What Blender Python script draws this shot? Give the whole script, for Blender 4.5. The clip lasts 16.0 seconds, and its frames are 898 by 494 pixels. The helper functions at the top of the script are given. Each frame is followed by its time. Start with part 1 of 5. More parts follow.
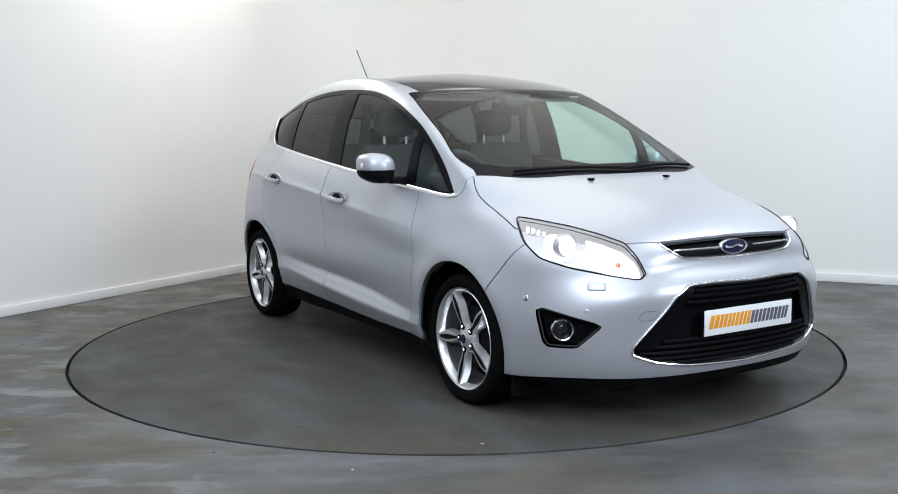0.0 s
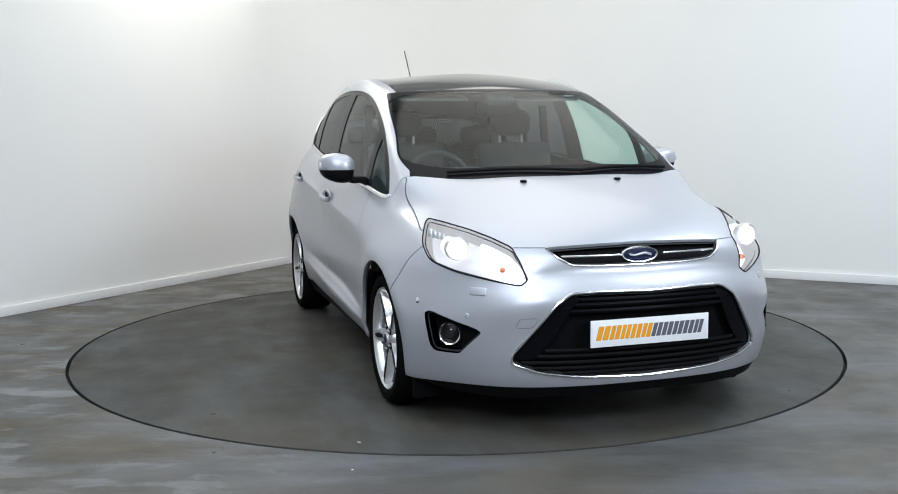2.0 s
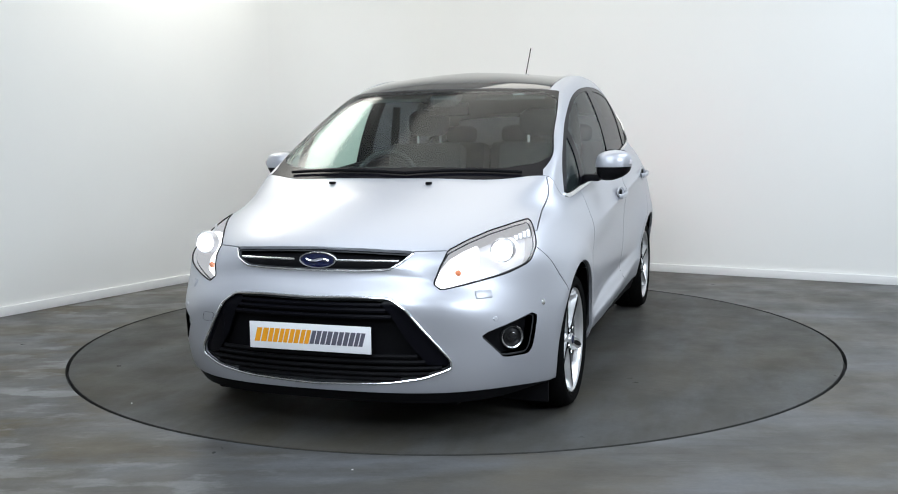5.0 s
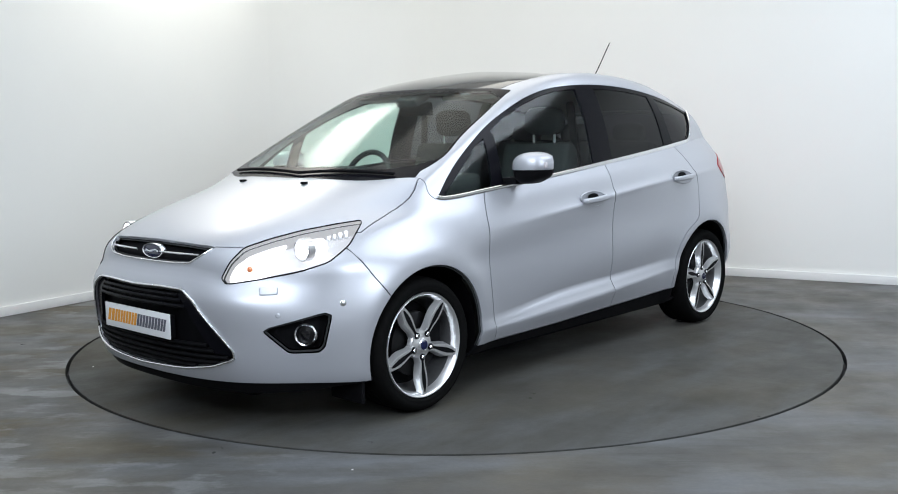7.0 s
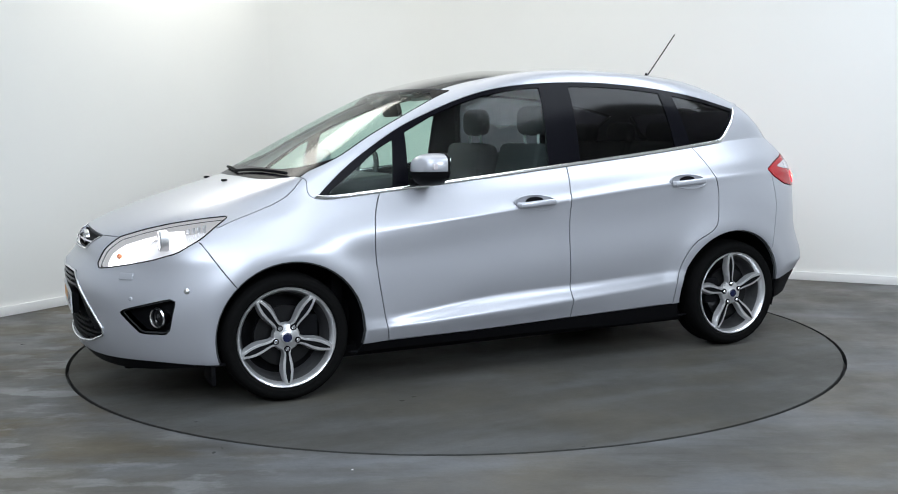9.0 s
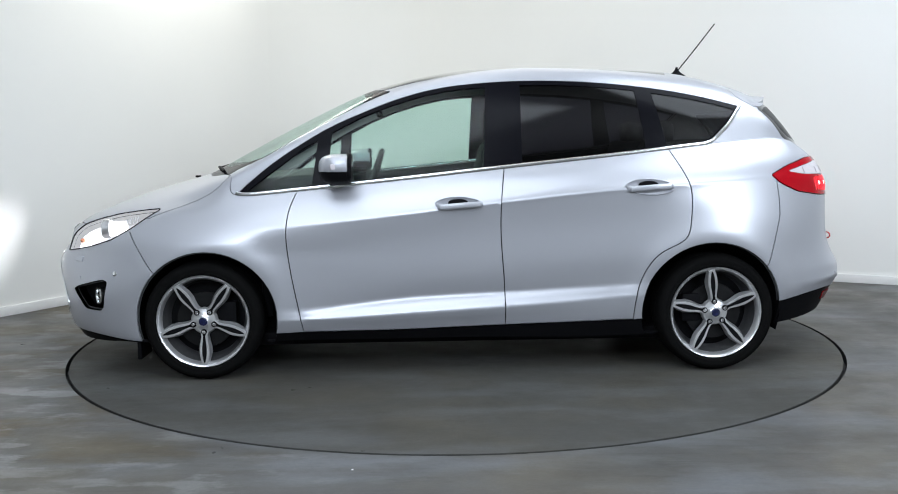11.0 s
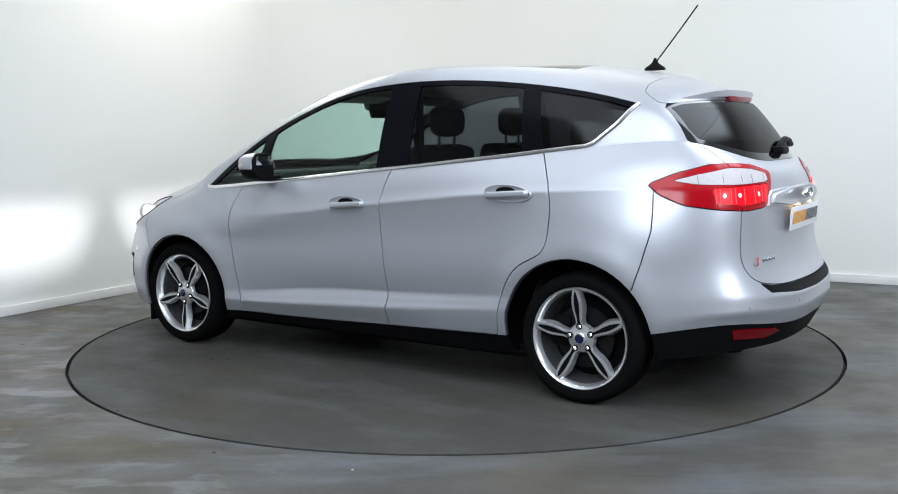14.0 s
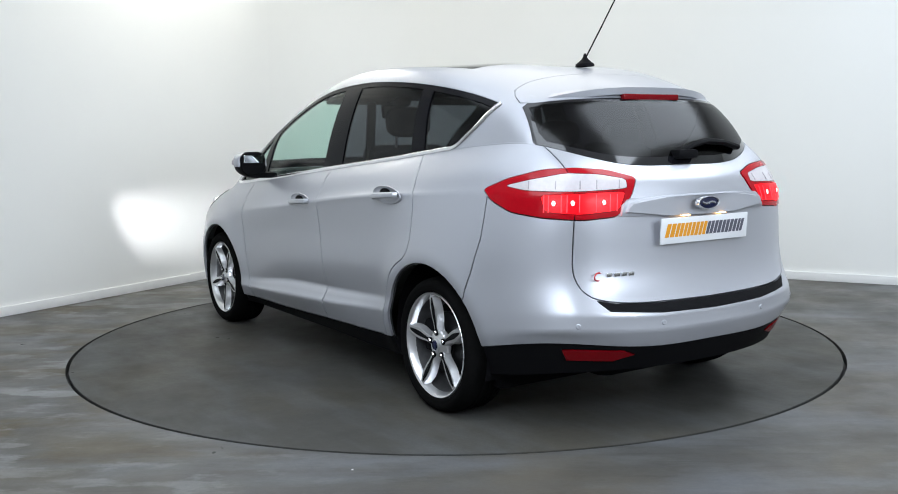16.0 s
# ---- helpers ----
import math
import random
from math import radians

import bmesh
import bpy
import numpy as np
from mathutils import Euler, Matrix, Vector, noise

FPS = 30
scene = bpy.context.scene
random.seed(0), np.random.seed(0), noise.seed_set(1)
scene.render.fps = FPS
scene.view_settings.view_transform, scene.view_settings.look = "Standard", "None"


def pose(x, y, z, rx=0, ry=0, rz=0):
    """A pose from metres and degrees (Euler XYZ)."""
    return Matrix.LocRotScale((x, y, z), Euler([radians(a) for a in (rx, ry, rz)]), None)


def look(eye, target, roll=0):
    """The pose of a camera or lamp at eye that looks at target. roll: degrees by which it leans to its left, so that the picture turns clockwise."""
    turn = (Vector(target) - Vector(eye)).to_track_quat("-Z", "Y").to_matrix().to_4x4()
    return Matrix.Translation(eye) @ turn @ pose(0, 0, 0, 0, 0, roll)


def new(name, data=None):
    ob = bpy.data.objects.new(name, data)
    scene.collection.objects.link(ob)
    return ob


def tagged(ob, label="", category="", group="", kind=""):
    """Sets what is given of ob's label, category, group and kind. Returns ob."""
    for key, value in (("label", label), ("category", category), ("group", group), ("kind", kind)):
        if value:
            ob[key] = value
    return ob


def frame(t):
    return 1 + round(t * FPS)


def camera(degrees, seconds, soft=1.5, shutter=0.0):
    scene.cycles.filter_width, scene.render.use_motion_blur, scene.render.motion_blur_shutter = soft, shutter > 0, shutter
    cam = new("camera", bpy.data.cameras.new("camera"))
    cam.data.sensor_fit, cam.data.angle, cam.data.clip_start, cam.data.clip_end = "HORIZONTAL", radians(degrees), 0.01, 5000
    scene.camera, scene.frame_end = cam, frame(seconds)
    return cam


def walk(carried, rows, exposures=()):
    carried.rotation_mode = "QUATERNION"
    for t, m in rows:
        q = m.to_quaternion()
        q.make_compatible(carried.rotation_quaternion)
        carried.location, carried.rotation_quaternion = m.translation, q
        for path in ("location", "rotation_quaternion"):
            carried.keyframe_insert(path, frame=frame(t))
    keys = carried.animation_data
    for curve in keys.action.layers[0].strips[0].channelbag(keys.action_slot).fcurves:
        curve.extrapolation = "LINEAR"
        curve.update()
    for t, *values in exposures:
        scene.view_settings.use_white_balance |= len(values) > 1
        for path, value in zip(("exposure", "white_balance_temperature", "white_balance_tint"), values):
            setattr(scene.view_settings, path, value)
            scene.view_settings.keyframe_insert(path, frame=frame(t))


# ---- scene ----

from mathutils.geometry import delaunay_2d_cdt

# ---------------------------------------------------------------- camera
cam = camera(49.93, 16.0, soft=1.0)
EYE = Matrix.Translation((0, -5.893, 1.2456)) @ pose(0, 0, 0, 0, 0, 0.296) @ pose(0, 0, 0, 90 - 6.685, 0, 0) @ pose(0, 0, 0, 0, 0, -0.7186)
walk(cam, [(0, EYE), (16, EYE)])

# ---------------------------------------------------------------- world and lamps
world = bpy.data.worlds.new("world")
scene.world = world
world.use_nodes = True
world.node_tree.nodes["Background"].inputs[0].default_value = (0.8, 0.9, 1, 1)
world.node_tree.nodes["Background"].inputs[1].default_value = 0.05
CEILING = 3.6


def ceiling_lamp(x, y, sx, sy, watts, colour, turn=0):
    data = bpy.data.lights.new("ceiling_lamp", "AREA")
    data.shape, data.size, data.size_y, data.energy, data.color = "RECTANGLE", sx, sy, watts, colour
    ob = new("ceiling_lamp", data)
    ob.matrix_basis = pose(x, y, CEILING - 0.12, 0, 0, turn)
    return ob


WARM, COOL = (1.0, 0.985, 0.92), (0.80, 0.89, 1.0)
for row in ((-1.95, 1.95, 0.9, 2.0, 43, WARM, -31), (0.6, 1.0, 2.2, 3.4, 33, WARM, -31), (-0.9, -1.4, 2.2, 3.4, 34, COOL, -31),
            (2.9, -0.9, 1.8, 3.2, 98, COOL, -31), (-0.6, -3.7, 2.6, 3.0, 100, COOL, -31)):
    ceiling_lamp(*row)


def soft_light(x, y, z, sx, sy, watts, colour, target):
    """A large studio soft light behind the camera."""
    data = bpy.data.lights.new("soft_light", "AREA")
    data.shape, data.size, data.size_y, data.energy, data.color = "RECTANGLE", sx, sy, watts, colour
    ob = new("soft_light", data)
    ob.matrix_basis = look((x, y, z), target)
    return ob


soft_light(-0.9, -6.5, 3.0, 2.8, 1.0, 112, COOL, (0, 0, 0.9))
soft_light(3.8, -5.0, 2.6, 1.6, 1.4, 120, COOL, (0.3, 0, 0.8))


# ---------------------------------------------------------------- materials
def material(name, colour, rough=0.5, metal=0.0, grain=0.0, scale=20.0, bump=0.0, coat=0.0, spec=0.5, stretch=(1, 1, 1)):
    m = bpy.data.materials.new(name)
    m.use_nodes = True
    nt = m.node_tree
    b = nt.nodes["Principled BSDF"]
    b.inputs["Base Color"].default_value = (*colour, 1)
    b.inputs["Roughness"].default_value = rough
    b.inputs["Metallic"].default_value = metal
    b.inputs["Coat Weight"].default_value = coat
    b.inputs["Coat Roughness"].default_value = 0.06
    b.inputs["Specular IOR Level"].default_value = spec
    if grain or bump:
        tc = nt.nodes.new("ShaderNodeTexCoord")
        mp = nt.nodes.new("ShaderNodeMapping")
        mp.inputs["Scale"].default_value = stretch
        nt.links.new(tc.outputs["Object"], mp.inputs["Vector"])
        n1 = nt.nodes.new("ShaderNodeTexNoise")
        n1.inputs["Scale"].default_value = scale
        n1.inputs["Detail"].default_value = 6
        nt.links.new(mp.outputs["Vector"], n1.inputs["Vector"])
        if grain:
            mix = nt.nodes.new("ShaderNodeMixRGB")
            mix.inputs["Color1"].default_value = (*[c * (1 - grain) for c in colour], 1)
            mix.inputs["Color2"].default_value = (*[min(1, c * (1 + grain)) for c in colour], 1)
            nt.links.new(n1.outputs["Fac"], mix.inputs["Fac"])
            nt.links.new(mix.outputs["Color"], b.inputs["Base Color"])
        if bump:
            bp = nt.nodes.new("ShaderNodeBump")
            bp.inputs["Strength"].default_value = bump
            bp.inputs["Distance"].default_value = 0.004
            nt.links.new(n1.outputs["Fac"], bp.inputs["Height"])
            nt.links.new(bp.outputs["Normal"], b.inputs["Normal"])
    return m


def glow(name, colour, strength):
    m = material(name, tuple(c * 0.3 for c in colour), 0.3, spec=0.2)
    b = m.node_tree.nodes["Principled BSDF"]
    b.inputs["Emission Color"].default_value = (*colour, 1)
    b.inputs["Emission Strength"].default_value = strength
    return m


def glass(name, tint, rough=0.14, mirror=0.04, gain=0.6):
    """A thin pane: tinted straight-through light with a Fresnel gloss."""
    m = bpy.data.materials.new(name)
    m.use_nodes = True
    nt = m.node_tree
    nt.nodes.remove(nt.nodes["Principled BSDF"])
    tr, gl, mix, lw = (nt.nodes.new("ShaderNode" + k) for k in ("BsdfTransparent", "BsdfGlossy", "MixShader", "LayerWeight"))
    tr.inputs["Color"].default_value = (*tint, 1)
    gl.inputs["Color"].default_value = (1, 1, 1, 1)
    gl.inputs["Roughness"].default_value = rough
    lw.inputs["Blend"].default_value = 0.5
    po, ma = nt.nodes.new("ShaderNodeMath"), nt.nodes.new("ShaderNodeMath")
    po.operation, ma.operation = "POWER", "MULTIPLY_ADD"
    po.inputs[1].default_value = 4.5
    ma.inputs[1].default_value, ma.inputs[2].default_value = gain, mirror
    nt.links.new(lw.outputs["Facing"], po.inputs[0])
    nt.links.new(po.outputs[0], ma.inputs[0])
    nt.links.new(ma.outputs[0], mix.inputs[0])
    nt.links.new(tr.outputs[0], mix.inputs[1])
    nt.links.new(gl.outputs[0], mix.inputs[2])
    nt.links.new(mix.outputs[0], nt.nodes["Material Output"].inputs["Surface"])
    return m


def floor_material(name, base, stains, spec, worn=0.0):
    """Painted concrete: broad stains, scuffs drawn out along one way, fine grain, patchy gloss."""
    m = material(name, base, 0.4, spec=spec)
    nt = m.node_tree
    b = nt.nodes["Principled BSDF"]
    tc = nt.nodes.new("ShaderNodeTexCoord")

    def noisy(scale, stretch, lo, hi):
        mp = nt.nodes.new("ShaderNodeMapping")
        mp.inputs["Scale"].default_value = stretch
        n = nt.nodes.new("ShaderNodeTexNoise")
        n.inputs["Scale"].default_value = scale
        n.inputs["Detail"].default_value = 8
        n.inputs["Roughness"].default_value = 0.6
        r = nt.nodes.new("ShaderNodeMapRange")
        r.inputs["From Min"].default_value, r.inputs["From Max"].default_value = lo, hi
        nt.links.new(tc.outputs["Object"], mp.inputs["Vector"])
        nt.links.new(mp.outputs["Vector"], n.inputs["Vector"])
        nt.links.new(n.outputs["Fac"], r.inputs["Value"])
        return r.outputs["Result"]

    def worn_side(fac):
        """Heavier wear on the side where cars drive on and off."""
        sx = nt.nodes.new("ShaderNodeSeparateXYZ")
        rg = nt.nodes.new("ShaderNodeMapRange")
        rg.inputs["From Min"].default_value, rg.inputs["From Max"].default_value = -0.2, -2.0
        rg.inputs["To Min"].default_value = 0.12
        mu = nt.nodes.new("ShaderNodeMath")
        mu.operation = "MULTIPLY"
        nt.links.new(tc.outputs["Object"], sx.inputs[0])
        nt.links.new(sx.outputs["X"], rg.inputs["Value"])
        nt.links.new(rg.outputs["Result"], mu.inputs[0])
        nt.links.new(fac, mu.inputs[1])
        return mu.outputs[0]

    col = None
    extra = () if not worn else ((worn_side(noisy(1.5, (1, 2.0, 1), 0.50, 0.58)), (base[0] * 0.95, base[1] * 0.76, base[2] * 0.45), worn),
                                 (worn_side(noisy(2.4, (1, 2.2, 1), 0.525, 0.59)), (base[0] * 2.5, base[1] * 2.6, base[2] * 2.75), worn),
                                 (noisy(7, (0.25, 3.0, 1), 0.55, 0.66), (base[0] * 0.55, base[1] * 0.53, base[2] * 0.50), worn * 0.45))
    for (fac, other, amount) in extra + ((noisy(0.8, (1, 1, 1), 0.45, 0.62), (base[0] * 1.35, base[1] * 1.2, base[2] * 0.95), stains),
                                 (noisy(1.1, (0.8, 2.6, 1), 0.47, 0.68), (base[0] * 1.85, base[1] * 1.98, base[2] * 2.25), stains),
                                 (noisy(1.9, (1, 1.6, 1), 0.54, 0.70), (base[0] * 0.72, base[1] * 0.66, base[2] * 0.55), stains),
                                 (noisy(60, (1, 1, 1), 0.3, 0.8), (base[0] * 0.75, base[1] * 0.75, base[2] * 0.75), 0.35)):
        sc = nt.nodes.new("ShaderNodeMath")
        sc.operation = "MULTIPLY"
        sc.inputs[1].default_value = amount
        nt.links.new(fac, sc.inputs[0])
        mix = nt.nodes.new("ShaderNodeMixRGB")
        if col is None:
            mix.inputs["Color1"].default_value = (*base, 1)
        else:
            nt.links.new(col, mix.inputs["Color1"])
        mix.inputs["Color2"].default_value = (*other, 1)
        nt.links.new(sc.outputs[0], mix.inputs["Fac"])
        col = mix.outputs["Color"]
    nt.links.new(col, b.inputs["Base Color"])
    rg = nt.nodes.new("ShaderNodeMapRange")
    rg.inputs["To Min"].default_value, rg.inputs["To Max"].default_value = 0.27, 0.50
    nt.links.new(noisy(3.0, (1, 1, 1), 0.3, 0.7), rg.inputs["Value"])
    nt.links.new(rg.outputs["Result"], b.inputs["Roughness"])
    bp = nt.nodes.new("ShaderNodeBump")
    bp.inputs["Strength"].default_value = 0.12
    bp.inputs["Distance"].default_value = 0.003
    nt.links.new(noisy(25, (1, 1, 1), 0.3, 0.7), bp.inputs["Height"])
    nt.links.new(bp.outputs["Normal"], b.inputs["Normal"])
    return m


WALL = material("white_wall_paint", (0.80, 0.80, 0.775), 0.55, grain=0.025, scale=1.3, bump=0.05)
TRIM = material("white_gloss_trim", (0.78, 0.78, 0.77), 0.35, grain=0.03, scale=6)
CEIL = material("ceiling_paint", (0.78, 0.78, 0.76), 0.8, grain=0.03, scale=2)
FLOOR = floor_material("painted_concrete", (0.080, 0.079, 0.075), 0.75, 0.10, 1.0)
DISC = floor_material("turntable_paint", (0.066, 0.065, 0.060), 0.5, 0.02)
PIT = material("pit_steel", (0.02, 0.02, 0.02), 0.7, grain=0.3)
PAINT = material("silver_metallic_paint", (0.46, 0.47, 0.51), 0.38, metal=0.47, coat=0.4, grain=0.05, scale=900)
PAINT.node_tree.nodes["Principled BSDF"].inputs["Coat Roughness"].default_value = 0.14
BLACK = material("black_plastic", (0.006, 0.006, 0.007), 0.5, grain=0.3, scale=300, bump=0.1, spec=0.05)
SEAL = material("rubber_seal", (0.005, 0.005, 0.006), 0.6, grain=0.2, scale=80, spec=0.06)
SATIN = material("satin_black_trim", (0.004, 0.004, 0.006), 0.22, grain=0.2, scale=5, spec=0.07)
GLOSS = material("gloss_black", (0.006, 0.006, 0.008), 0.06, coat=0.6, grain=0.2, scale=5)
CHROME = material("chrome", (0.86, 0.87, 0.89), 0.2, metal=1.0, grain=0.03, scale=40)
TYRE = material("tyre_rubber", (0.006, 0.006, 0.006), 0.85, spec=0.02, grain=0.3, scale=60, bump=0.3)
ALLOY = material("alloy_silver", (0.72, 0.72, 0.73), 0.30, metal=0.8, coat=0.4, grain=0.05, scale=60)
# near-black colour stands in for shade in the wheel's gaps, slots and nut wells
WHEEL_SHADE = material("wheel_shade_black", (0.005, 0.005, 0.006), 0.5, metal=0.0, spec=0.08, grain=0.2, scale=40)
# the rim's silver turned grey, with the shade inside the wheel in its colour
BARREL = material("shaded_rim_barrel", (0.16, 0.16, 0.165), 0.35, metal=0.7, grain=0.3, scale=40)
STEEL = material("brake_steel", (0.016, 0.016, 0.017), 0.4, metal=0.7, grain=0.3, scale=30)
CLEAR = glass("tinted_clear_glass", (0.70, 0.85, 0.80), 0.11, 0.02, 0.5)
PRIVACY = glass("privacy_glass", (0.10, 0.10, 0.12), 0.12, 0.022, 0.45)
REAR_TINT = glass("dark_rear_glass", (0.05, 0.05, 0.06), 0.16, 0.028, 0.35)
LENS = glass("lamp_lens", (0.97, 0.97, 0.98), 0.05)
CLOTH = material("dark_seat_cloth", (0.035, 0.038, 0.042), 0.9, grain=0.35, scale=250, bump=0.4)
DASH = material("dark_dash_plastic", (0.032, 0.034, 0.036), 0.6, grain=0.25, scale=200, bump=0.3)
LINING = material("pale_head_lining", (0.42, 0.43, 0.41), 0.9, grain=0.08, scale=150)
RED = material("red_lamp_plastic", (0.36, 0.002, 0.008), 0.16, spec=0.25, coat=0.15, grain=0.15, scale=90)
RED_DARK = material("dark_red_plastic", (0.16, 0.002, 0.005), 0.25, spec=0.25, grain=0.15, scale=90)
RED_LIT = glow("lit_red_lamp", (1.0, 0.004, 0.015), 0.9)
RED_HOT = glow("hot_red_bulb", (1.0, 0.008, 0.008), 170)
WHITE_LENS = material("pale_lamp_plastic", (0.56, 0.52, 0.54), 0.15, coat=0.4, grain=0.12, scale=70)
LAMP_WHITE = glow("lit_headlamp", (0.93, 0.96, 1.0), 3.0)
# the bowl's own emission stands in for lamp light that it would reflect
REFLECT = glow("glowing_reflector_bowl", (0.93, 0.95, 1.0), 0.55)
LAMP_HOT = glow("headlamp_source", (0.95, 0.97, 1.0), 24000.0)
AMBER = material("amber_bulb", (0.8, 0.25, 0.1), 0.2, coat=1, grain=0.1)
BLUE = material("badge_blue", (0.005, 0.009, 0.045), 0.15, coat=0.5, grain=0.1)
PLATE = material("plate_white", (0.80, 0.81, 0.83), 0.3, grain=0.02, scale=30)
ORANGE = material("print_orange", (0.80, 0.33, 0.01), 0.4, grain=0.1, scale=30)
GREY = material("print_grey", (0.10, 0.10, 0.13), 0.4, grain=0.1, scale=30)
REDPRINT = material("badge_red", (0.5, 0.03, 0.03), 0.3, grain=0.1)
MIRROR = material("mirror_glass", (0.75, 0.78, 0.8), 0.02, metal=1.0)
STRAP = material("pale_plastic", (0.78, 0.78, 0.78), 0.4, grain=0.05)


# ---------------------------------------------------------------- mesh helpers
def mesh_object(name, verts, faces, mat, parent=None, label="", smooth=True, normals=None):
    me = bpy.data.meshes.new(name)
    me.from_pydata([tuple(map(float, v)) for v in verts], [], [tuple(map(int, f)) for f in faces])
    for m in (mat if isinstance(mat, (list, tuple)) else [mat]):
        me.materials.append(m)
    me.polygons.foreach_set("use_smooth", [smooth] * len(me.polygons))
    me.update()
    if normals is not None:
        me.normals_split_custom_set_from_vertices([tuple(map(float, n)) for n in normals])
    ob = new(name, me)
    if parent is not None:
        ob.parent = parent
    if label:
        tagged(ob, label)
    return ob


def part(name, bm, mat, parent=None, label="", smooth=30):
    me = bpy.data.meshes.new(name)
    bmesh.ops.recalc_face_normals(bm, faces=bm.faces[:])
    if smooth:
        for f in bm.faces:
            f.smooth = True
        for e in bm.edges:
            if len(e.link_faces) == 2 and e.calc_face_angle(0) > radians(smooth):
                e.smooth = False
    bm.to_mesh(me)
    bm.free()
    me.materials.append(mat)
    ob = new(name, me)
    if parent is not None:
        ob.parent = parent
    if label:
        tagged(ob, label)
    return ob


def box(bm, size, m, bevel=0.0, seg=2):
    r = bmesh.ops.create_cube(bm, size=1, matrix=m @ Matrix.Diagonal((*size, 1)))
    if bevel:
        es = list({e for v in r["verts"] for e in v.link_edges})
        bmesh.ops.bevel(bm, geom=es, offset=bevel, segments=seg, profile=0.6, affect="EDGES")
    return bm


def lathe(bm, prof, n=48, m=Matrix()):
    """Turn a profile of (radius, y) round the y axis."""
    rings = [[bm.verts.new(m @ Vector((r * math.cos(2 * math.pi * k / n), y, r * math.sin(2 * math.pi * k / n)))) for k in range(n)] for r, y in prof]
    for a, b in zip(rings, rings[1:]):
        for k in range(n):
            bm.faces.new((a[k], a[(k + 1) % n], b[(k + 1) % n], b[k]))
    return rings


def tube(bm, pts, r, n=8, closed=False, flat=1.0):
    """A round or flattened bar along a line of points."""
    pts = [Vector(p) for p in pts]
    rings = []
    for i, p in enumerate(pts):
        a = pts[(i - 1) % len(pts)] if closed or i else p
        b = pts[(i + 1) % len(pts)] if closed or i < len(pts) - 1 else p
        d = (b - a).normalized()
        s = d.cross(Vector((0, 0, 1)))
        s = s.normalized() if s.length > 1e-3 else Vector((0, 1, 0))
        w = s.cross(d).normalized()
        rings.append([bm.verts.new(p + (s * math.cos(2 * math.pi * k / n) * flat + w * math.sin(2 * math.pi * k / n)) * r) for k in range(n)])
    last = len(pts) if closed else len(pts) - 1
    for i in range(last):
        a, b = rings[i], rings[(i + 1) % len(pts)]
        for k in range(n):
            bm.faces.new((a[k], a[(k + 1) % n], b[(k + 1) % n], b[k]))
    if not closed:
        bm.faces.new(rings[0])
        bm.faces.new(rings[-1][::-1])
    return bm


# ---------------------------------------------------------------- room
LEFT_A, CORNER, RIGHT_B = Vector((-3.162, 0.897)), Vector((-1.175, 4.294)), Vector((3.447, 1.801))
LDIR, RDIR = (LEFT_A - CORNER).normalized(), (RIGHT_B - CORNER).normalized()
RING = 2.248


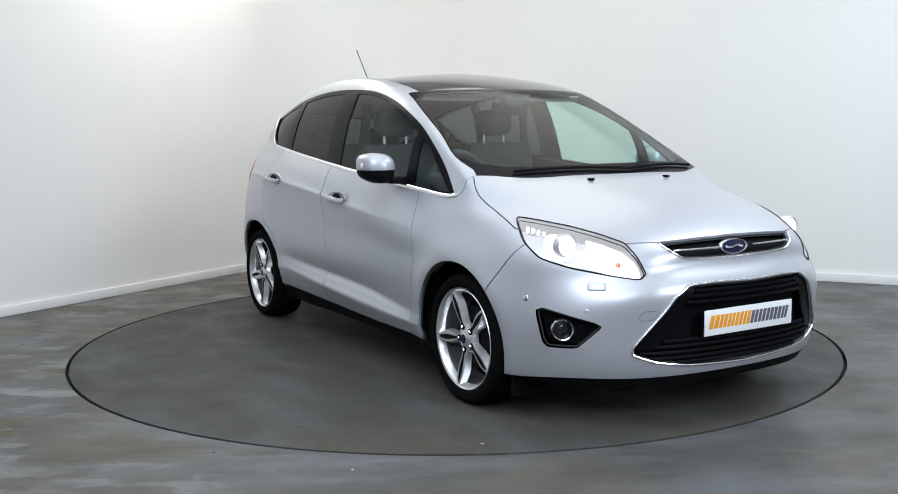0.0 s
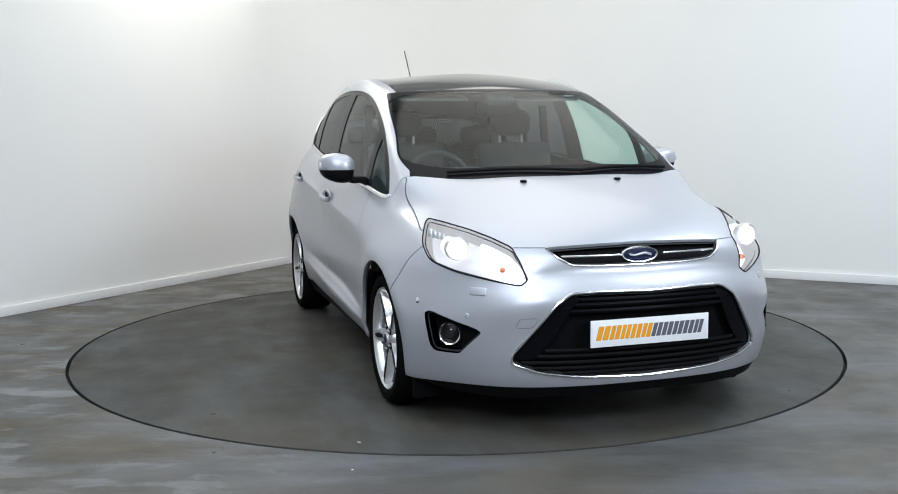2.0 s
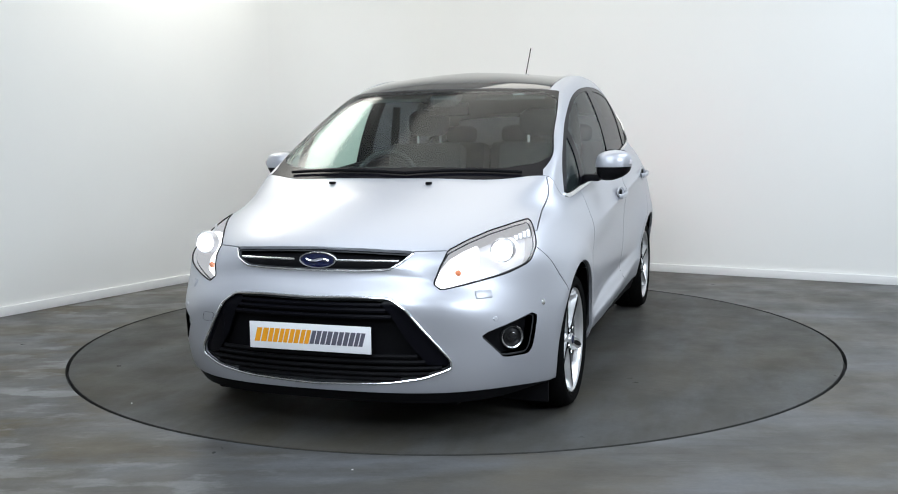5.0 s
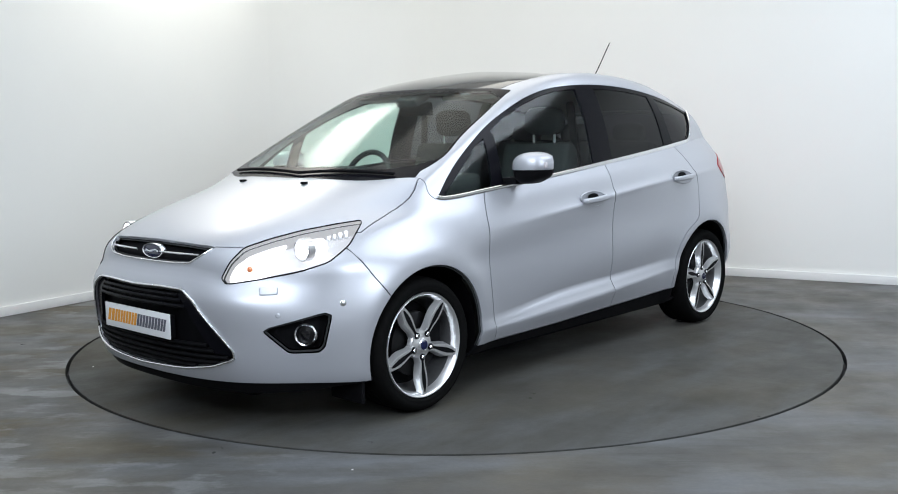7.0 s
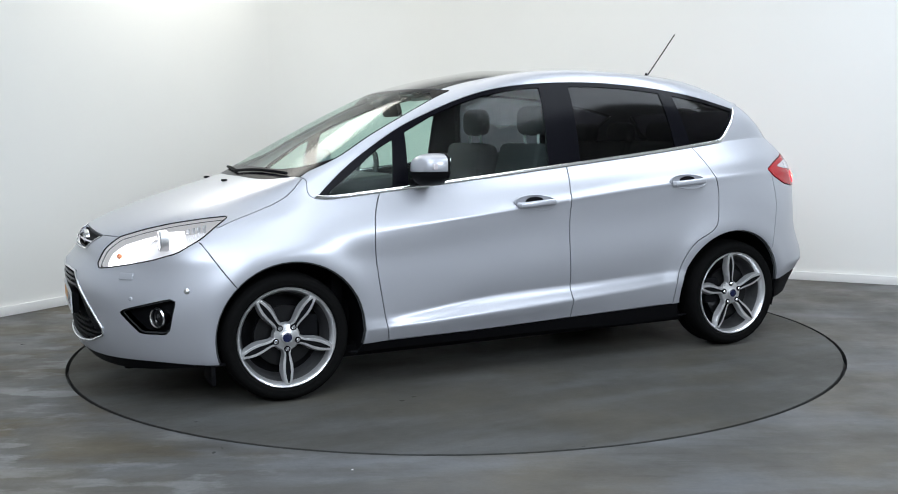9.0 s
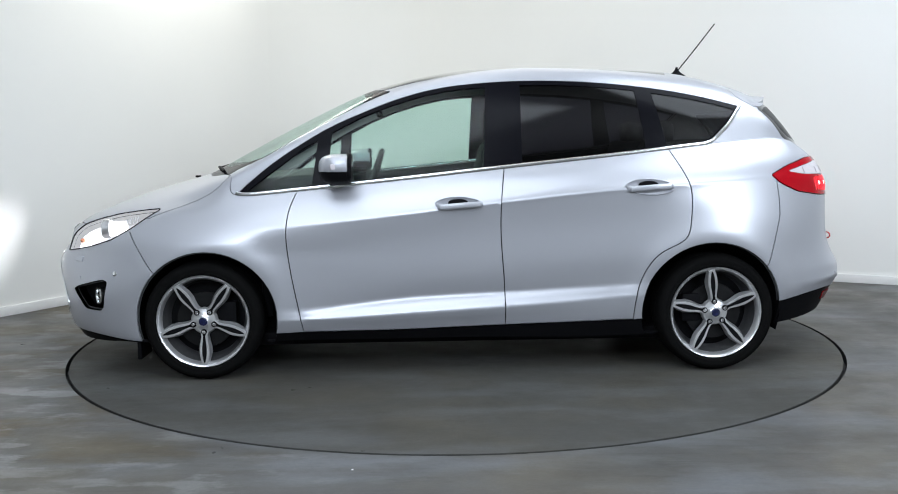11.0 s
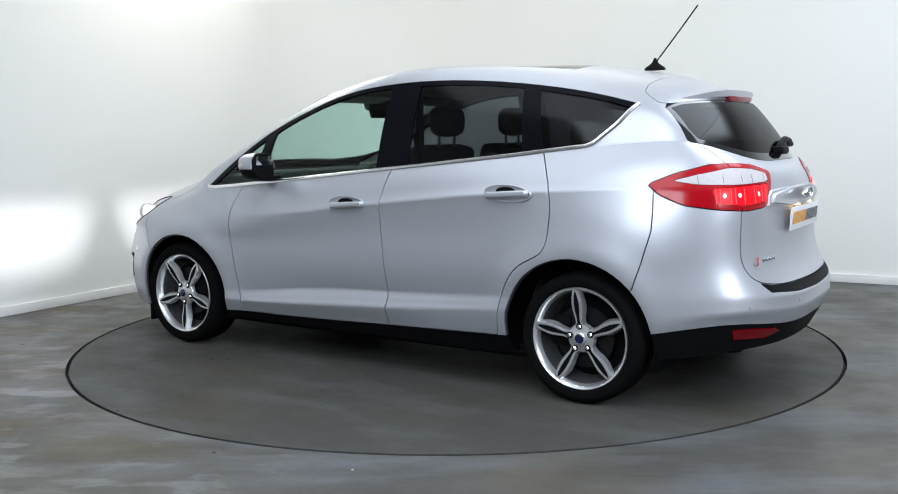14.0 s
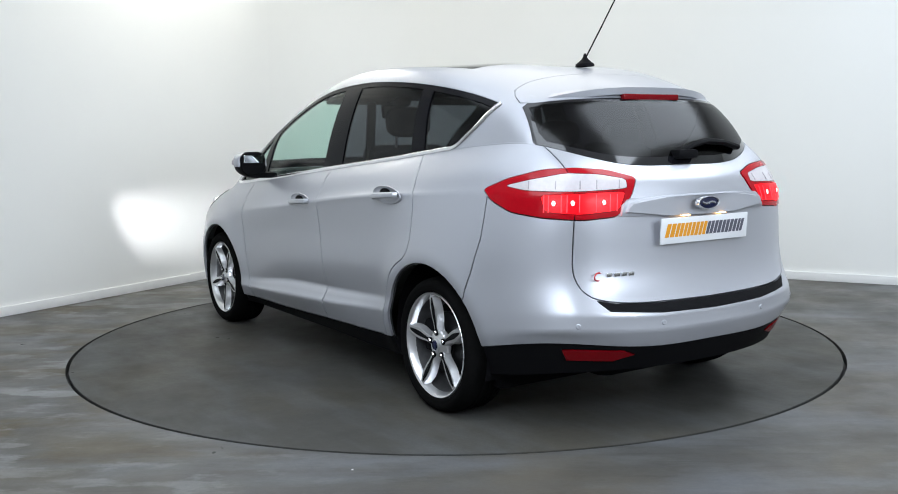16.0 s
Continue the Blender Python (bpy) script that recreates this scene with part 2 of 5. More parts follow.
def room():
    a = CORNER + LDIR * 13
    b = CORNER + RDIR * 11
    c = a + RDIR * 11
    corners = [CORNER, a, c, b]
    names = ["wall_north_west", "wall_south_west", "wall_south_east", "wall_north_east"]
    mid = (CORNER + c) / 2
    for i, nm in enumerate(names):
        p, q = corners[i], corners[(i + 1) % 4]
        d = (q - p).normalized()
        n = Vector((d.y, -d.x))
        if n.dot(mid - p) < 0:
            n = -n
        bm = bmesh.new()
        turn = math.degrees(math.atan2(d.y, d.x))
        cen = (p + q) / 2 - n * 0.1
        box(bm, ((q - p).length + 0.396, 0.2, CEILING), pose(cen.x, cen.y, CEILING / 2, 0, 0, turn))
        tagged(part(nm, bm, WALL), "smooth white painted studio wall above a low skirting", "wall", kind="structure")
        bm = bmesh.new()
        cen = (p + q) / 2 + n * 0.009
        box(bm, ((q - p).length - 0.04, 0.018, 0.07), pose(cen.x, cen.y, 0.035, 0, 0, turn), 0.004)
        tagged(part("baseboard", bm, TRIM), "low white painted skirting board at the wall's foot", "skirting", kind="structure")
    # the coved corner between the two walls in view
    r, n = 1.1, 24
    cc = CORNER + (LDIR + RDIR) * r
    verts, faces = [], []
    for k in range(n + 1):
        a = math.pi / 2 * k / n
        p = cc - RDIR * (r * math.cos(a)) - LDIR * (r * math.sin(a))
        verts += [(p.x, p.y, 0), (p.x, p.y, CEILING)]
    faces = [(2 * k, 2 * k + 1, 2 * k + 3, 2 * k + 2) for k in range(n)]
    ob = mesh_object("wall_corner", verts, faces, WALL)
    tagged(ob, "smoothly coved white corner between two studio walls", "wall", kind="structure")
    # floor with a round well for the turntable
    n = 128
    verts, faces = [], []
    inner = [(RING + 0.008) * Vector((math.cos(2 * math.pi * k / n), math.sin(2 * math.pi * k / n))) for k in range(n)]
    outer = []
    for v in inner:
        d = v.normalized()
        best = 1e9
        for i in range(4):
            p, q = corners[i], corners[(i + 1) % 4]
            e = q - p
            den = d.x * e.y - d.y * e.x
            if abs(den) > 1e-9:
                s = (p.x * e.y - p.y * e.x) / den
                if s > 0:
                    best = min(best, s)
        outer.append(d * (best + 0.12))
    for ring, z in ((inner, -0.05), (inner, 0), (outer, 0)):
        verts += [(v.x, v.y, z) for v in ring]
    for r in (0, 1):
        for k in range(n):
            j = (k + 1) % n
            faces.append((r * n + k, r * n + j, (r + 1) * n + j, (r + 1) * n + k))
    # the pit below
    verts += [(v.x, v.y, -0.05) for v in inner]
    faces.append(tuple(range(3 * n, 4 * n)))
    ob = mesh_object("floor", verts, faces, [FLOOR, PIT], smooth=False)
    ob.data.polygons[len(faces) - 1].material_index = 1
    for i in range(n):
        ob.data.polygons[i].material_index = 1
    tagged(ob, "grey painted concrete floor with pale scuffs and stains", "floor", kind="structure")
    bm = bmesh.new()
    cen = (CORNER + c) / 2
    box(bm, (13.4, 11.4, 0.15), pose(cen.x, cen.y, CEILING + 0.079, 0, 0, math.degrees(math.atan2(LDIR.y, LDIR.x))))
    tagged(part("ceiling", bm, CEIL), "plain white painted ceiling", "ceiling", kind="structure")


room()


def turntable():
    base = new("turntable")
    tagged(base, "flush round grey turntable plate with a thin dark gap round it", "turntable")
    bm = bmesh.new()
    n = 128
    R = RING - 0.011
    top = [bm.verts.new((R * math.cos(2 * math.pi * k / n), R * math.sin(2 * math.pi * k / n), 0)) for k in range(n)]
    low = [bm.verts.new((v.co.x, v.co.y, -0.03)) for v in top]
    bm.faces.new(top)
    bm.faces.new(low[::-1])
    for k in range(n):
        bm.faces.new((top[k], low[k], low[(k + 1) % n], top[(k + 1) % n]))
    part("plate", bm, DISC, base)
    bm = bmesh.new()
    lathe(bm, [(R - 0.002, -0.004), (R + 0.001, -0.004), (R + 0.001, -0.03)], 128, pose(0, 0, 0, 90, 0, 0))
    part("edge_band", bm, PIT, base, "dark steel band round the plate's edge")
    spot = Matrix.Rotation(radians(66.47), 3, "Z") @ Vector((-0.179, -2.108, 0))
    bm = bmesh.new()
    box(bm, (0.014, 0.005, 0.002), pose(spot.x, spot.y, 0.001, 0, 0, 40), 0.0006)
    part("paint_fleck", bm, TRIM, base, "tiny white paint fleck")
    return base


table = turntable()

bm = bmesh.new()
box(bm, (0.008, 0.006, 0.002), pose(-0.391, -2.403, 0.001), 0.0006)
tagged(part("paint_fleck", bm, TRIM), "tiny white paint fleck on the concrete floor", "paint fleck")


# ---------------------------------------------------------------- car body surface
# Lines that run round one half of the body from the nose to the tail, bottom to top: x, y, z at fifteen stations.
U_AT = [0, 0.32, 0.60, 0.86, 1.12, 1.47, 1.87, 2.40, 3.03, 3.73, 4.12, 4.46, 4.82, 5.16, 5.54]
SKIRT = [(2.16, 0, .185), (2.13, .32, .18), (2.03, .57, .175), (1.86, .735, .18), (1.66, .82, .19), (1.32, .84, .19), (.93, .83, .185), (.4, .825, .182),
         (-.23, .825, .182), (-.93, .825, .184), (-1.32, .83, .22), (-1.66, .80, .232), (-1.92, .66, .262), (-2.06, .38, .268), (-2.10, 0, .266)]
EDGE = [(2.195, 0, .238), (2.165, .33, .236), (2.06, .58, .232), (1.88, .755, .225), (1.665, .848, .208), (1.32, .865, .22), (.93, .862, .238), (.4, .862, .245),
        (-.23, .862, .262), (-.93, .862, .283), (-1.32, .855, .31), (-1.66, .845, .36), (-1.965, .70, .405), (-2.12, .40, .38), (-2.155, 0, .375)]
LOW = [(2.215, 0, .33), (2.185, .34, .325), (2.085, .585, .325), (1.89, .775, .32), (1.665, .865, .32), (1.32, .895, .32), (.93, .886, .303), (.4, .899, .320),
       (-.23, .900, .354), (-.93, .888, .400), (-1.32, .89, .42), (-1.66, .862, .43), (-1.995, .71, .455), (-2.145, .40, .44), (-2.18, 0, .435)]
HOLLOW = [(2.228, 0, .46), (2.198, .34, .455), (2.095, .59, .44), (1.89, .79, .43), (1.66, .875, .43), (1.32, .905, .42), (.93, .883, .355), (.4, .858, .390),
          (-.23, .859, .424), (-.93, .882, .468), (-1.32, .904, .50), (-1.66, .868, .51), (-1.995, .70, .52), (-2.14, .40, .51), (-2.172, 0, .505)]
MID = [(2.238, 0, .60), (2.208, .34, .60), (2.105, .58, .57), (1.88, .785, .54), (1.655, .878, .54), (1.32, .915, .56), (.93, .893, .55), (.4, .88, .55),
       (-.23, .884, .58), (-.93, .898, .61), (-1.32, .913, .63), (-1.66, .868, .63), (-1.965, .68, .64), (-2.075, .39, .62), (-2.105, 0, .615)]
UPPER = [(2.17, 0, .69), (2.15, .32, .69), (2.075, .55, .66), (1.86, .77, .65), (1.64, .868, .65), (1.31, .908, .66), (.93, .895, .66), (.4, .886, .69),
         (-.23, .889, .74), (-.93, .898, .80), (-1.32, .906, .82), (-1.655, .86, .78), (-1.955, .67, .78), (-2.052, .37, .77), (-2.08, 0, .77)]
CREASE = [(2.105, 0, .802), (2.08, .32, .797), (1.99, .54, .785), (1.80, .745, .77), (1.60, .838, .76), (1.30, .885, .755), (.93, .897, .78), (.4, .906, .832),
          (-.23, .910, .902), (-.93, .908, .965), (-1.32, .876, .985), (-1.64, .812, 1.0), (-1.945, .652, .98), (-2.035, .36, .97), (-2.072, 0, .97)]
HOOD_A = [(1.87, 0, .902), (1.855, .3, .895), (1.775, .56, .875), (1.62, .725, .858), (1.49, .795, .848), (1.26, .850, .838), (.93, .874, .845), (.4, .879, .89),
          (-.23, .881, .955), (-.93, .868, 1.02), (-1.32, .842, 1.045), (-1.63, .78, 1.07), (-1.915, .63, 1.06), (-2.01, .35, 1.045), (-2.05, 0, 1.04)]
HOOD_B = [(1.62, 0, .982), (1.60, .3, .974), (1.53, .56, .952), (1.42, .70, .930), (1.325, .782, .908), (1.21, .832, .885), (.93, .850, .895), (.4, .856, .945),
          (-.23, .856, 1.01), (-.93, .828, 1.08), (-1.31, .798, 1.11), (-1.60, .742, 1.135), (-1.86, .615, 1.13), (-1.97, .35, 1.09), (-2.01, 0, 1.08)]
BELT = [(1.385, 0, 1.042), (1.37, .3, 1.041), (1.30, .535, 1.037), (1.19, .715, 1.048), (1.178, .770, .998), (1.14, .804, .948), (.93, .816, .957), (.4, .824, 1.006),
        (-.23, .815, 1.068), (-.93, .780, 1.137), (-1.295, .752, 1.178), (-1.555, .70, 1.20), (-1.78, .612, 1.19), (-1.94, .36, 1.118), (-1.985, 0, 1.105)]
RAIL = [(.47, 0, 1.492), (.46, .3, 1.489), (.41, .52, 1.480), (.354, .605, 1.472), (.25, .628, 1.487), (.12, .640, 1.507), (-.05, .648, 1.525), (-.25, .650, 1.537),
        (-.5, .650, 1.538), (-.9, .640, 1.513), (-1.2, .622, 1.465), (-1.43, .598, 1.420), (-1.585, .555, 1.398), (-1.70, .35, 1.412), (-1.735, 0, 1.418)]
CANT = [(0.1, 0, 1.584), (0.08, 0.25, 1.582), (0.02, 0.42, 1.574), (-0.02, 0.5, 1.568), (-0.06, 0.525, 1.57), (-0.15, 0.535, 1.579), (-0.25, 0.542, 1.586), (-0.4, 0.545, 1.591),
        (-0.55, 0.545, 1.589), (-0.85, 0.538, 1.574), (-1.08, 0.52, 1.554), (-1.25, 0.485, 1.534), (-1.38, 0.42, 1.517), (-1.46, 0.25, 1.517), (-1.48, 0, 1.52)]
RIDGE = [(-.1 - i / 14, 0, 1.613 - 0.045 * max(0, i / 14 - 0.3) ** 2 * 2) for i in range(15)]


def spline(knots, vals, at):
    """Natural cubic spline through vals (first axis) at knots."""
    x, y = np.asarray(knots, float), np.asarray(vals, float)
    n = len(x)
    h = np.diff(x)
    A = np.eye(n)
    rhs = np.zeros_like(y)
    for i in range(1, n - 1):
        A[i, i - 1], A[i, i], A[i, i + 1] = h[i - 1], 2 * (h[i - 1] + h[i]), h[i]
        rhs[i] = 6 * ((y[i + 1] - y[i]) / h[i] - (y[i] - y[i - 1]) / h[i - 1])
    M = np.linalg.solve(A, rhs.reshape(n, -1)).reshape(y.shape)
    k = np.clip(np.searchsorted(x, at) - 1, 0, n - 2)
    t = np.asarray(at) - x[k]
    hk = h[k]
    sh = (len(t),) + (1,) * (y.ndim - 1)
    t, hk = t.reshape(sh), hk.reshape(sh)
    b = (y[k + 1] - y[k]) / hk - hk * (2 * M[k] + M[k + 1]) / 6
    return y[k] + b * t + M[k] / 2 * t ** 2 + (M[k + 1] - M[k]) / (6 * hk) * t ** 3


class Surface:
    NU, NV = 560, 170

    def __init__(self, rows, v_at, flares=()):
        C = np.array(rows, float)
        flip = np.array([1, -1, 1])
        ext = np.concatenate([C[:, 3:0:-1] * flip, C, C[:, -2:-5:-1] * flip], 1)
        U = np.array(U_AT)
        ku = np.concatenate([-U[3:0:-1], U, 2 * U[-1] - U[-2:-5:-1]])
        self.u = np.linspace(0, U[-1], self.NU)
        self.v = np.linspace(v_at[0], v_at[-1], self.NV)
        fine = spline(ku, ext.transpose(1, 0, 2), self.u)
        self.P = spline(v_at, fine.transpose(1, 0, 2), self.v).transpose(1, 0, 2)
        for cx, cz in flares:
            r = np.hypot(self.P[..., 0] - cx, self.P[..., 2] - cz)
            self.P[..., 1] += 0.014 * np.exp(-((r - 0.385) / 0.075) ** 2) * np.clip((self.P[..., 1] - 0.6) / 0.2, 0, 1)
        du, dv = np.gradient(self.P, axis=0), np.gradient(self.P, axis=1)
        n = np.cross(du, dv)
        n /= np.maximum(np.linalg.norm(n, axis=2, keepdims=True), 1e-12)
        mid = self.P - np.array([0, 0, 0.75])
        if (n * mid).sum() < 0:
            n = -n
        self.N = n

    def look_up(self, grid, uv):
        uv = np.atleast_2d(uv)
        a = np.clip((uv[:, 0] - self.u[0]) / (self.u[-1] - self.u[0]) * (self.NU - 1), 0, self.NU - 1.000001)
        b = np.clip((uv[:, 1] - self.v[0]) / (self.v[-1] - self.v[0]) * (self.NV - 1), 0, self.NV - 1.000001)
        i, j = a.astype(int), b.astype(int)
        fa, fb = (a - i)[:, None], (b - j)[:, None]
        return grid[i, j] * (1 - fa) * (1 - fb) + grid[i + 1, j] * fa * (1 - fb) + grid[i, j + 1] * (1 - fa) * fb + grid[i + 1, j + 1] * fa * fb

    def at(self, uv):
        return self.look_up(self.P, uv)

    def normal(self, uv):
        n = self.look_up(self.N, uv)
        return n / np.linalg.norm(n, axis=1, keepdims=True)

    def find(self, pts, proj, u0=0, u1=9):
        """The (u, v) at which the surface, seen along an axis, shows each of pts."""
        mu = (self.u >= u0) & (self.u <= u1)
        Q = proj(self.P[mu])
        un = self.u[mu]
        out = []
        for p in pts:
            d = ((Q - np.array(p)) ** 2).sum(2)
            i, j = np.unravel_index(np.argmin(d), d.shape)
            uv = np.array([un[i], self.v[j]])
            for _ in range(6):
                e = 2e-3
                q0 = proj(self.at(uv))[0]
                J = np.stack([(proj(self.at(uv + [e, 0]))[0] - proj(self.at(uv - [e, 0]))[0]) / (2 * e), (proj(self.at(uv + [0, e]))[0] - proj(self.at(uv - [0, e]))[0]) / (2 * e)], 1)
                step = np.linalg.lstsq(J, np.array(p) - q0, rcond=None)[0]
                if np.linalg.norm(step) > 0.05:
                    break
                uv = uv + step
            uv = np.clip(uv, [self.u[0], self.v[0]], [self.u[-1], self.v[-1]])
            out.append(uv)
        return np.array(out)


SIDE = lambda P: np.stack([P[..., 0], P[..., 2]], -1)
FRONT = lambda P: np.stack([P[..., 1], P[..., 2]], -1)
TOP = lambda P: np.stack([P[..., 0], P[..., 1]], -1)
DIAG = lambda P: np.stack([(P[..., 1] - P[..., 0]) * 0.7071, P[..., 2]], -1)
RDIAG = lambda P: np.stack([(-P[..., 1] - P[..., 0]) * 0.7071, P[..., 2]], -1)


def lerp_rows(a, b, t, out):
    a, b = np.array(a), np.array(b)
    m = a * (1 - t) + b * t
    n = m - np.array([-0.5, 0, 1.0])
    n[:, 0] *= 0.25
    n[:, 2] *= 0.6
    n /= np.linalg.norm(n, axis=1, keepdims=True)
    return m + n * out


def sharpened(rows, v_at, sharp, under):
    """Extra lines close to the sharp ones, laid on the straight chords, so that these read as creases."""
    R, V = [np.array(r, float) for r in rows], list(v_at)
    for i, w in under.items():
        # a line just below the next one, drawn in, so that the band under the crease faces down
        v = V[i] + (V[i + 1] - V[i]) * 0.66
        soft = spline(V, np.array(R), np.array([v]))[0]
        soft[:, 1] -= np.array(w)
        R.insert(i + 1, soft)
        V.insert(i + 1, v)
        sharp = {k + (k > i): w2 for k, w2 in sharp.items()}
    A = np.array(R)
    out, vout = [], []
    for i in range(len(R)):
        out.append(R[i])
        vout.append(V[i])
        if i == len(R) - 1:
            break
        extra = []
        if i in sharp:
            extra.append((0.10, sharp[i]))
        if i + 1 in sharp:
            extra.append((0.90, sharp[i + 1]))
        for t, w in extra:
            v = V[i] + (V[i + 1] - V[i]) * t
            soft = spline(V, A, np.array([v]))[0]
            w = np.array(w)[:, None]
            out.append(soft * (1 - w) + (R[i] * (1 - t) + R[i + 1] * t) * w)
            vout.append(v)
    return out, vout


UNDERCUT = [0, 0, 0, 0, 0, 0, 0, .004, .007, .008, .006, .002, 0, 0, 0]
CREASE_SHARP = [0, 0, 0, 0, 0, 0, .1, .7, 1, 1, 1, .9, .5, .3, .3]
LOW_SHARP = [0, 0, 0, 0, 0, 0, .6, 1, 1, .6, 0, 0, .6, .8, .8]
BODY = Surface(*sharpened([SKIRT, EDGE, LOW, HOLLOW, MID, UPPER, CREASE, HOOD_A, HOOD_B, BELT], [0, .07, .155, .255, .38, .51, .68, .78, .89, 1.0],
                          {2: LOW_SHARP, 3: LOW_SHARP, 6: CREASE_SHARP}, {5: UNDERCUT}), flares=((1.30, .315), (-1.30, .32)))
CABIN = Surface([BELT, lerp_rows(BELT, RAIL, .35, .018), lerp_rows(BELT, RAIL, .7, .02), RAIL, CANT, RIDGE], [1.0, 1.17, 1.34, 1.49, 1.72, 2.15])


def curve2(pts, step=0.03, smooth=True, closed=False):
    """A line through points in a plane, rounded where smooth."""
    P = np.array(pts, float)
    if closed:
        P = np.concatenate([P, P[:1]])
    L = np.concatenate([[0], np.cumsum(np.linalg.norm(np.diff(P, axis=0), axis=1))])
    at = np.linspace(0, L[-1], max(3, int(L[-1] / step) + 1))
    if smooth and len(P) > 2:
        return spline(L, P, at)
    at = np.unique(np.concatenate([at, L]))
    return np.stack([np.interp(at, L, P[:, k]) for k in (0, 1)], 1)


def soften(pts, turns=2, cut=0.12, closed=True):
    """The same outline with its corners cut round."""
    P = np.array(pts, float)
    for _ in range(turns):
        Q = np.roll(P, -1, 0) if closed else P[1:]
        A = P if closed else P[:-1]
        R = np.stack([A * (1 - cut) + Q * cut, A * cut + Q * (1 - cut)], 1).reshape(-1, P.shape[1])
        P = R if closed else np.concatenate([P[:1], R[1:-1], P[-1:]])
    return P


def inside(poly, pts):
    x, y = pts[:, 0], pts[:, 1]
    c = np.zeros(len(pts), bool)
    j = len(poly) - 1
    for i in range(len(poly)):
        xi, yi, xj, yj = *poly[i], *poly[j]
        if yi != yj:
            c ^= ((yi > y) != (yj > y)) & (x < (xj - xi) * (y - yi) / (yj - yi) + xi)
        j = i
    return c


def carve(surf, regions, step):
    """Cut the surface along all outlines; a dict of region name to triangles, with the shared (u, v) points."""
    u0, u1, v0, v1 = surf.u[0], surf.u[-1], surf.v[0], surf.v[-1]
    pts, edges = [], []

    def loop(poly):
        fine = []
        for i, p in enumerate(poly):
            q = poly[(i + 1) % len(poly)]
            m = max(1, int(math.dist(p, q) / step))
            fine += [(p[0] + (q[0] - p[0]) * t / m, p[1] + (q[1] - p[1]) * t / m) for t in range(m)]
        poly = fine
        k = len(pts)
        pts.extend([tuple(p) for p in poly])
        edges.extend([(k + i, k + (i + 1) % len(poly)) for i in range(len(poly))])

    loop([(u0, v0), (u1, v0), (u1, v1), (u0, v1)])
    for name, poly in regions:
        loop(poly)
    nu, nv = int((u1 - u0) / step), int((v1 - v0) / step)
    for i in range(nu + 1):
        for j in range(nv + 1):
            jit = 0.5 * step if j % 2 else 0
            u = u0 + (u1 - u0) * i / nu + (jit if 0 < i < nu else 0)
            if u <= u1:
                pts.append((u, v0 + (v1 - v0) * j / nv))
    vs, es, fs, *_ = delaunay_2d_cdt([Vector(p) for p in pts], edges, [], 0, 2e-4)
    uv = np.array([tuple(v) for v in vs])
    tri = np.array([f for f in fs if len(f) == 3])
    cen = uv[tri].mean(1)
    ok = (cen[:, 0] > u0) & (cen[:, 0] < u1) & (cen[:, 1] > v0) & (cen[:, 1] < v1)
    a, b, c = (uv[tri[:, k]] for k in range(3))
    area = np.abs((b[:, 0] - a[:, 0]) * (c[:, 1] - a[:, 1]) - (c[:, 0] - a[:, 0]) * (b[:, 1] - a[:, 1]))
    ok &= area > 1e-9
    tri, cen = tri[ok], cen[ok]
    left = np.ones(len(tri), bool)
    out = {}
    for name, poly in regions:
        m = left & inside(np.array(poly), cen)
        out[name] = tri[m]
        left &= ~m
    out["rest"] = tri[left]
    return uv, out


